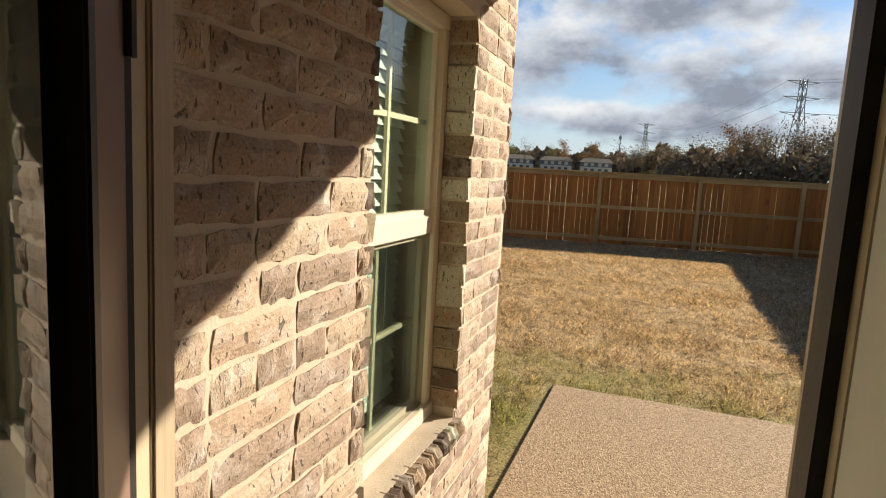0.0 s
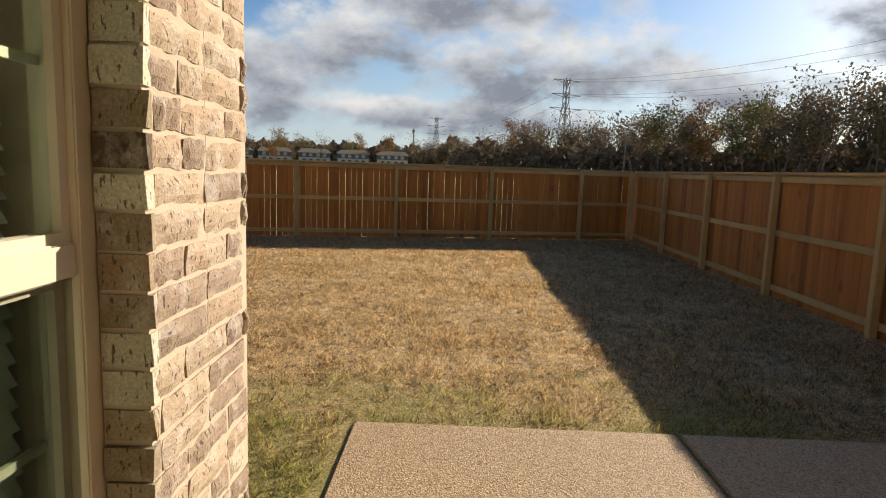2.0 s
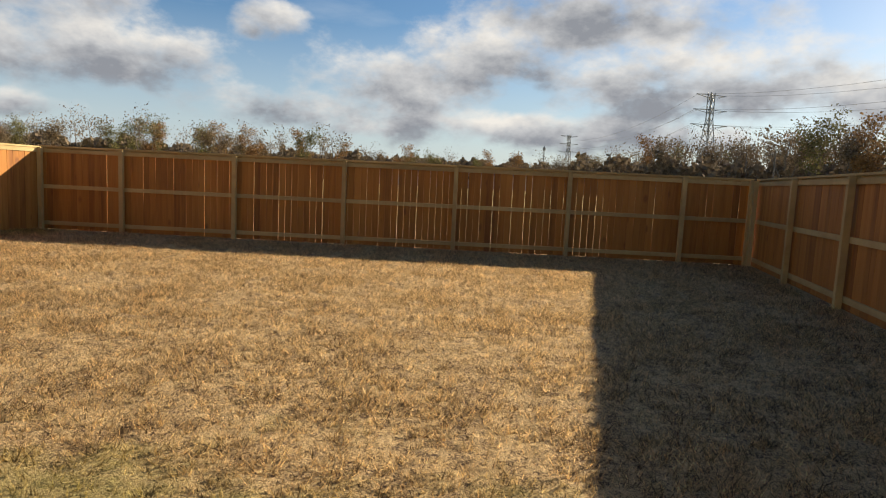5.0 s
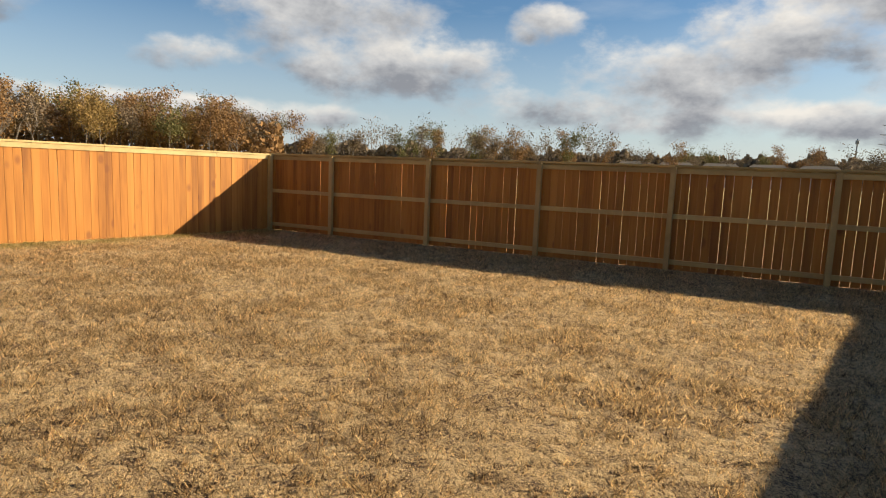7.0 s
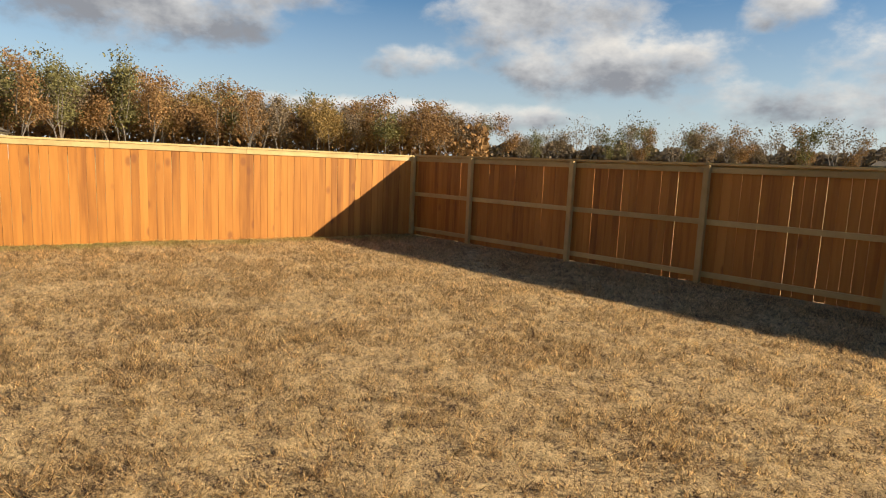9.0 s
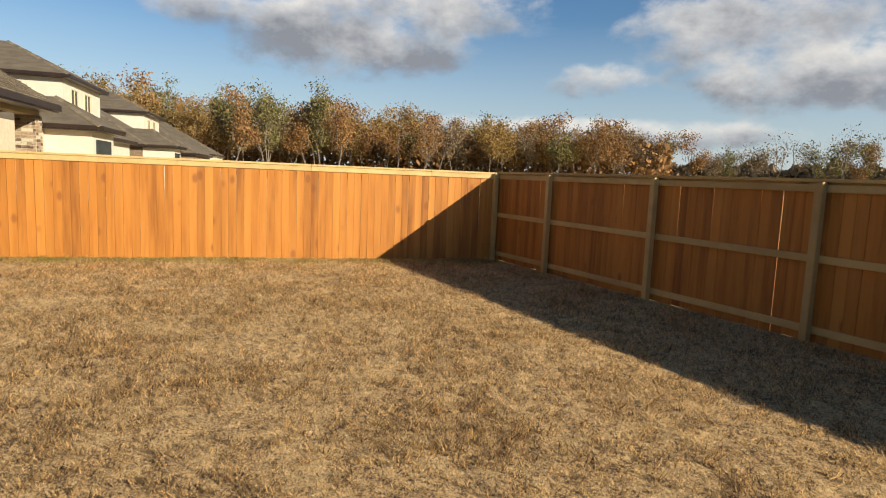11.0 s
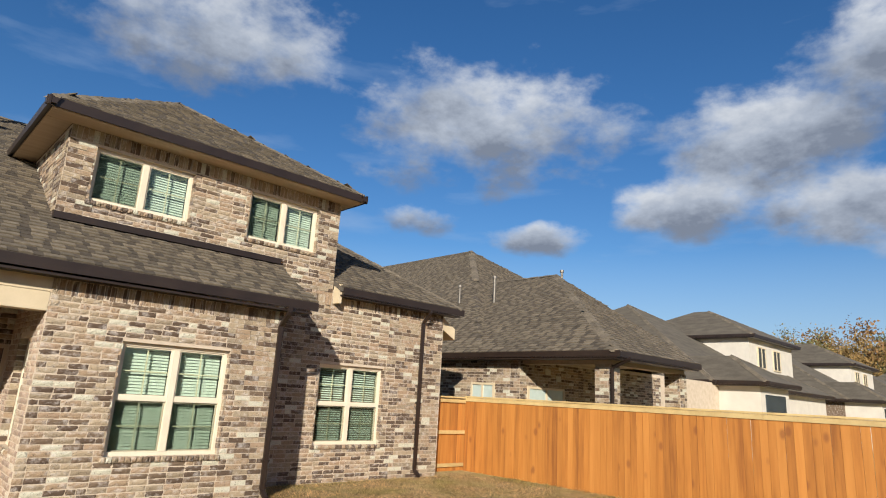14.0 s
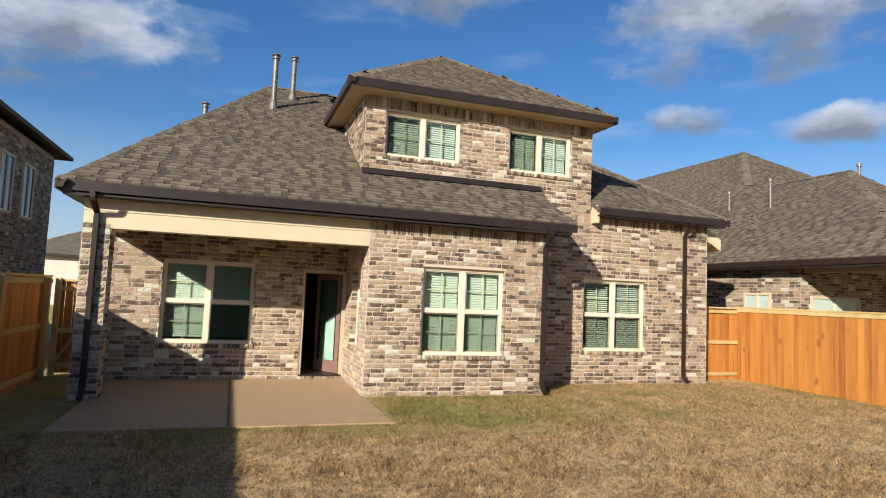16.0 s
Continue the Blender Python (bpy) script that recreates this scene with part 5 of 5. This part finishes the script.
# ---- trees ----
def tree_mesh(seed, height, leafy, slim):
    """Trunk with forking limbs, and a crown of many small clumps round the twig ends."""
    r = random.Random(seed)
    trunk, crown = Geo(), Geo()
    tips = []

    def grow(p, d, length, rad, level):
        pts, rads = [p], [rad]
        q = p
        for i in range(3):
            d = (d + Vector((r.uniform(-0.22, 0.22), r.uniform(-0.22, 0.22), r.uniform(0.0, 0.12)))).normalized()
            q = q + d * length / 3
            pts.append(q)
            rads.append(rad * (1 - 0.2 * (i + 1)))
        trunk.tube(pts, rads, 5 if level < 2 else 3)
        if level >= 1:
            tips.extend(pts[1:])
        if level < 3:
            for k in range(4 if level == 0 else 3):
                a = r.uniform(0, 2 * math.pi)
                out = Vector((math.cos(a), math.sin(a), r.uniform(0.5, 1.3) + slim)).normalized()
                grow(pts[r.choice((1, 2, 3)) if level else r.choice((2, 3))], out, length * r.uniform(0.45, 0.68), rads[-1] * 0.7, level + 1)

    grow(Vector((0, 0, -0.3)), Vector((0, 0, 1)), height * 0.52, height * 0.013, 0)
    grow(Vector((0, 0, height * 0.45)), Vector((0.05, 0, 1)), height * 0.38, height * 0.008, 1)
    for p in tips:
        for _ in range(int(leafy) + (1 if r.random() < leafy % 1 else 0)):
            c = p + Vector((r.gauss(0, 0.85), r.gauss(0, 0.85), r.gauss(0, 0.7)))
            s = r.uniform(0.10, 0.34)
            a, b = Vector((r.gauss(0, 1), r.gauss(0, 1), r.gauss(0, 1))).normalized(), Vector((r.gauss(0, 1), r.gauss(0, 1), r.gauss(0, 1)))
            b = a.cross(b).normalized()
            crown.poly([c - a * s, c - b * s * 0.7, c + a * s * 0.9, c + b * s * 0.6])
    return trunk, crown


def build_trees():
    kinds = []
    for s, (hgt, leafy, slim, leaf) in enumerate(((17, 12, 0.3, 0), (18, 13, 0.5, 1), (16, 12, 0.3, 2), (17, 9, 0.4, 3), (15, 1.6, 0.5, 3), (16, 0.8, 0.5, 3), (18, 13, 0.4, 0), (17, 12, 0.3, 2))):
        tr, cr = tree_mesh(40 + s, hgt, leafy, slim)
        out = []
        for nm, g, mat in (("trunk", tr, M_BARK), ("crown", cr, M_LEAF[leaf])):
            me = bpy.data.meshes.new(nm)
            me.from_pydata(g.v, [], g.f)
            me.materials.append(mat)
            out.append(me)
        kinds.append((hgt, out))
    names = ("rust brown", "golden brown", "olive green", "dull brown", "nearly bare", "bare", "rust orange", "olive brown")
    # skyline: azimuth and height of the tops, in degrees
    line = ((-60, 11), (-42, 10.4), (-35, 9.2), (-31, 8.3), (-22, 6.3), (-17, 6.2), (-12, 5.3), (-5, 5.1), (0, 3.4), (5, 2.9), (20, 3.1), (25, 4.2), (33, 3.9), (38, 4.5), (43, 4.5),
            (49, 3.2), (52, 4.6), (56, 5.4), (62, 5.3), (70, 6.0), (77, 5.8), (84, 6.7), (93, 6.2), (100, 6.4), (106, 6.1), (118, 6.2))
    r = random.Random(21)
    az = -60.0
    while az < 118:
        for (a0, e0), (a1, e1) in zip(line, line[1:]):
            if a0 <= az < a1:
                el = e0 + (e1 - e0) * (az - a0) / (a1 - a0)
        left = az > 54
        mid = 2 < az < 22
        rows = 3 if left else 3 if az < 0 else 2
        for row in range(rows):
            el2 = el * r.uniform(0.74, 1.10)
            k = r.choice((0, 0, 1, 6, 2, 3, 5, 7, 6, 1) if left else (4, 5, 3, 3, 7, 4, 0) if az > 22 else (3, 4, 5, 3, 0, 4, 7))
            hgt, meshes = kinds[k]
            top = r.uniform(15, 20) if not mid else r.uniform(11, 14)
            d = (top - 1.7) / math.tan(radians(max(el2, 2.2))) + row * 9
            a = radians(az + r.uniform(-0.9, 0.9))
            t = thing("tree", pose(-d * math.sin(a), 6 + d * math.cos(a), 0, 0, 0, r.uniform(0, 360)) @ Matrix.Scale(top / hgt, 4),
                      names[k] + " autumn tree at the edge of a wood", "tree", "woodland trees")
            for nm, me in zip(("trunk", "crown"), meshes):
                part(nm, me, None, t)
        az += r.uniform(0.75, 1.3) if left else r.uniform(1.1, 2.2) if az < 0 else r.uniform(1.0, 2.6)
    # undergrowth and farther woods behind the single trees
    rng = random.Random(8)
    for az0, az1, dist, hmax, leaf, label in ((53, 122, 178, 16.5, 0, "dense brown autumn wood"), (-62, 1, 165, 12, 3, "dense brown wood"), (0, 56, 330, 17, 3, "low distant wood across the field")):
        g = Geo()
        for i in range(26000):
            a = radians(rng.uniform(az0, az1))
            d = dist + rng.uniform(-6, 40)
            if az0 < 0:
                d *= 0.72 + 0.28 * (math.degrees(a) + 62) / 63
            hm = hmax * max(0.66, 0.80 + 0.35 * noise.noise((a * 30, 0, 0)) + 0.2 * noise.noise((a * 110, 3, 0)))
            c = Vector((-d * math.sin(a), 6 + d * math.cos(a), hm * rng.random() ** 0.75))
            s = rng.uniform(0.4, 1.2) * dist / 170
            u, v = Vector((rng.gauss(0, 1), rng.gauss(0, 1), rng.gauss(0, 1))).normalized(), Vector((rng.gauss(0, 1), rng.gauss(0, 1), rng.gauss(0, 1)))
            v = u.cross(v).normalized()
            g.poly([c - u * s, c - v * s * 0.7, c + u * s * 0.9, c + v * s * 0.6])
        me = bpy.data.meshes.new("wood")
        me.from_pydata(g.v, [], g.f)
        tagged(part("wood", me, M_LEAF[leaf]), label, "wood", kind="stuff")


# ---- power line ----
def tower(x, y, hgt, turn, label):
    t = thing("transmission_tower", pose(x, y, 0, 0, 0, turn), label, "tower", "power line")
    w0, w1 = hgt * 0.09, hgt * 0.022
    levels = 9
    legs, brace = [], Geo()

    def at(k, sx, sy):
        f = min(1.0, k / levels / 0.75)
        w = w0 + (w1 - w0) * f
        return Vector((sx * w, sy * w, hgt * k / levels))

    th = hgt * 0.006
    for sx, sy in ((-1, -1), (1, -1), (1, 1), (-1, 1)):
        leg = Geo()
        legs.append(leg)
        leg.beam(at(0, sx, sy), at(levels * 0.75, sx, sy), th, th, (0, 1, 0.1))
        leg.beam(at(levels * 0.75, sx, sy), at(levels, sx, sy), th, th, (0, 1, 0.1))
    for k in range(levels):
        for (ax, ay), (bx, by) in (((-1, -1), (1, -1)), ((1, -1), (1, 1)), ((1, 1), (-1, 1)), ((-1, 1), (-1, -1))):
            brace.beam(at(k, ax, ay), at(k + 1, bx, by), th * 0.6, th * 0.6, (0.1, 0.2, 1))
            brace.beam(at(k, bx, by), at(k + 1, ax, ay), th * 0.6, th * 0.6, (0.1, 0.2, 1))
    for leg in legs:
        part("leg", leg, M_STEEL, t)
    part("lattice", brace, M_STEEL, t)
    for z, w in ((0.98, 0.17), (0.84, 0.19), (0.70, 0.21)):
        arm = Geo()
        for s in (-1, 1):
            arm.beam((0, 0, hgt * z), (s * hgt * w, 0, hgt * z - 0.2), th, th)
            arm.beam((0, 0, hgt * (z - 0.035)), (s * hgt * w, 0, hgt * z - 0.2), th * 0.7, th * 0.7)
        part("cross_arm", arm, M_STEEL, t)
    return t


def build_power_line():
    def spot(az, d):
        return -d * math.sin(radians(az)), d * math.cos(radians(az))

    a = spot(-9.6, 330)
    b = spot(2.1, 620)
    c = spot(-60, 190)
    tower(*a, 51, 30, "steel lattice transmission tower above the woods")
    tower(*b, 54, 30, "distant steel lattice transmission tower")
    tower(*c, 50, 30, "steel lattice transmission tower behind the trees")
    pole = thing("mast", pose(*spot(4.2, 420), 0), "thin distant steel radio mast", "mast")
    part("shaft", Geo().tube([(0, 0, 0), (0, 0, 29)], [0.6, 0.3], 6), M_STEEL, pole)
    part("head", Geo().box(-0.9, 0.9, -0.9, 0.9, 26, 28), M_STEEL, pole)
    pole = thing("utility_pole", pose(*spot(-15, 120), 0), "wooden utility pole among the trees", "pole")
    part("shaft", Geo().tube([(0, 0, 0), (0, 0, 9.5)], [0.16, 0.12], 8), M_BARK, pole)
    for i, (z, off) in enumerate(((0.98, -8), (0.98, 8), (0.84, -9), (0.84, 9), (0.70, -10), (0.70, 10))):
        w = thing("power_cable", None, "thin power cable between towers", "cable", "power cables")
        for p, q in ((a, b), (a, c)):
            pts = []
            for k in range(13):
                f = k / 12
                pts.append((p[0] + (q[0] - p[0]) * f + off * 0.8, p[1] + (q[1] - p[1]) * f + off * 0.4, 51 * z - 9 * 4 * f * (1 - f)))
            part("span", Geo().tube(pts, [0.05] * 13, 4), M_STEEL, w)


build_neighbours()
build_trees()
build_power_line()

# ---- brick pieces and grass, last ----
def near_corner(places, u0, z0=1.2):
    return sorted(places, key=lambda p: abs(p[0] - u0) + 0.3 * abs(p[1] - z0))


brick_pieces(wall_s, near_corner(lay_bricks(YB - 0.001, 0, 2.98, [SIDEWIN]), 0.9), 300, PALE_BRICKS)
sill_bricks(wall_s, SIDEWIN[0] - 0.02, SIDEWIN[1] + 0.02, SIDEWIN[2])
brick_pieces(wall_a, near_corner(lay_bricks(XL - XS, 0, 2.98, opA), XL), 300)
sill_bricks(wall_a, opA[0][0] - 0.04, opA[0][1] + 0.04, opA[0][2])
brick_pieces(wall_b, near_corner(lay_bricks(XS - XB, 0, 3.06, opB, 0.22), 0.0), 300)
sill_bricks(wall_b, opB[0][0] - 0.04, opB[0][1] + 0.04, opB[0][2])
brick_pieces(wall_c, near_corner(lay_bricks(XB - XR, 0, 3.72, opC, 0.22), 2.4), 300)
sill_bricks(wall_c, opC[0][0] - 0.04, opC[0][1] + 0.04, opC[0][2])
brick_pieces(wall_d, near_corner(lay_bricks(XD0 - XD1, 3.7, 5.72, opD, 0.22), 2.6, 4.8), 300)
for o in opD:
    sill_bricks(wall_d, o[0] - 0.04, o[1] + 0.04, o[2])
for wall, gaps_in in ((wall_s, [SIDEWIN]), (wall_a, opA[:1]), (wall_b, opB), (wall_c, opC), (wall_d, opD)):
    for o in gaps_in:
        reveal_bricks(wall, o, 0.095 if wall is wall_s else 0.066)
brick_pieces(wall_r, lay_bricks(YB - 0.285 - YC, 0, 3.05, []), 0)
brick_pieces(wall_e, lay_bricks(2.0, 0, 3.8, []), 0)
brick_pieces(cheek, lay_bricks(3.03, 3.7, 5.7, []), 0)
build_grass()
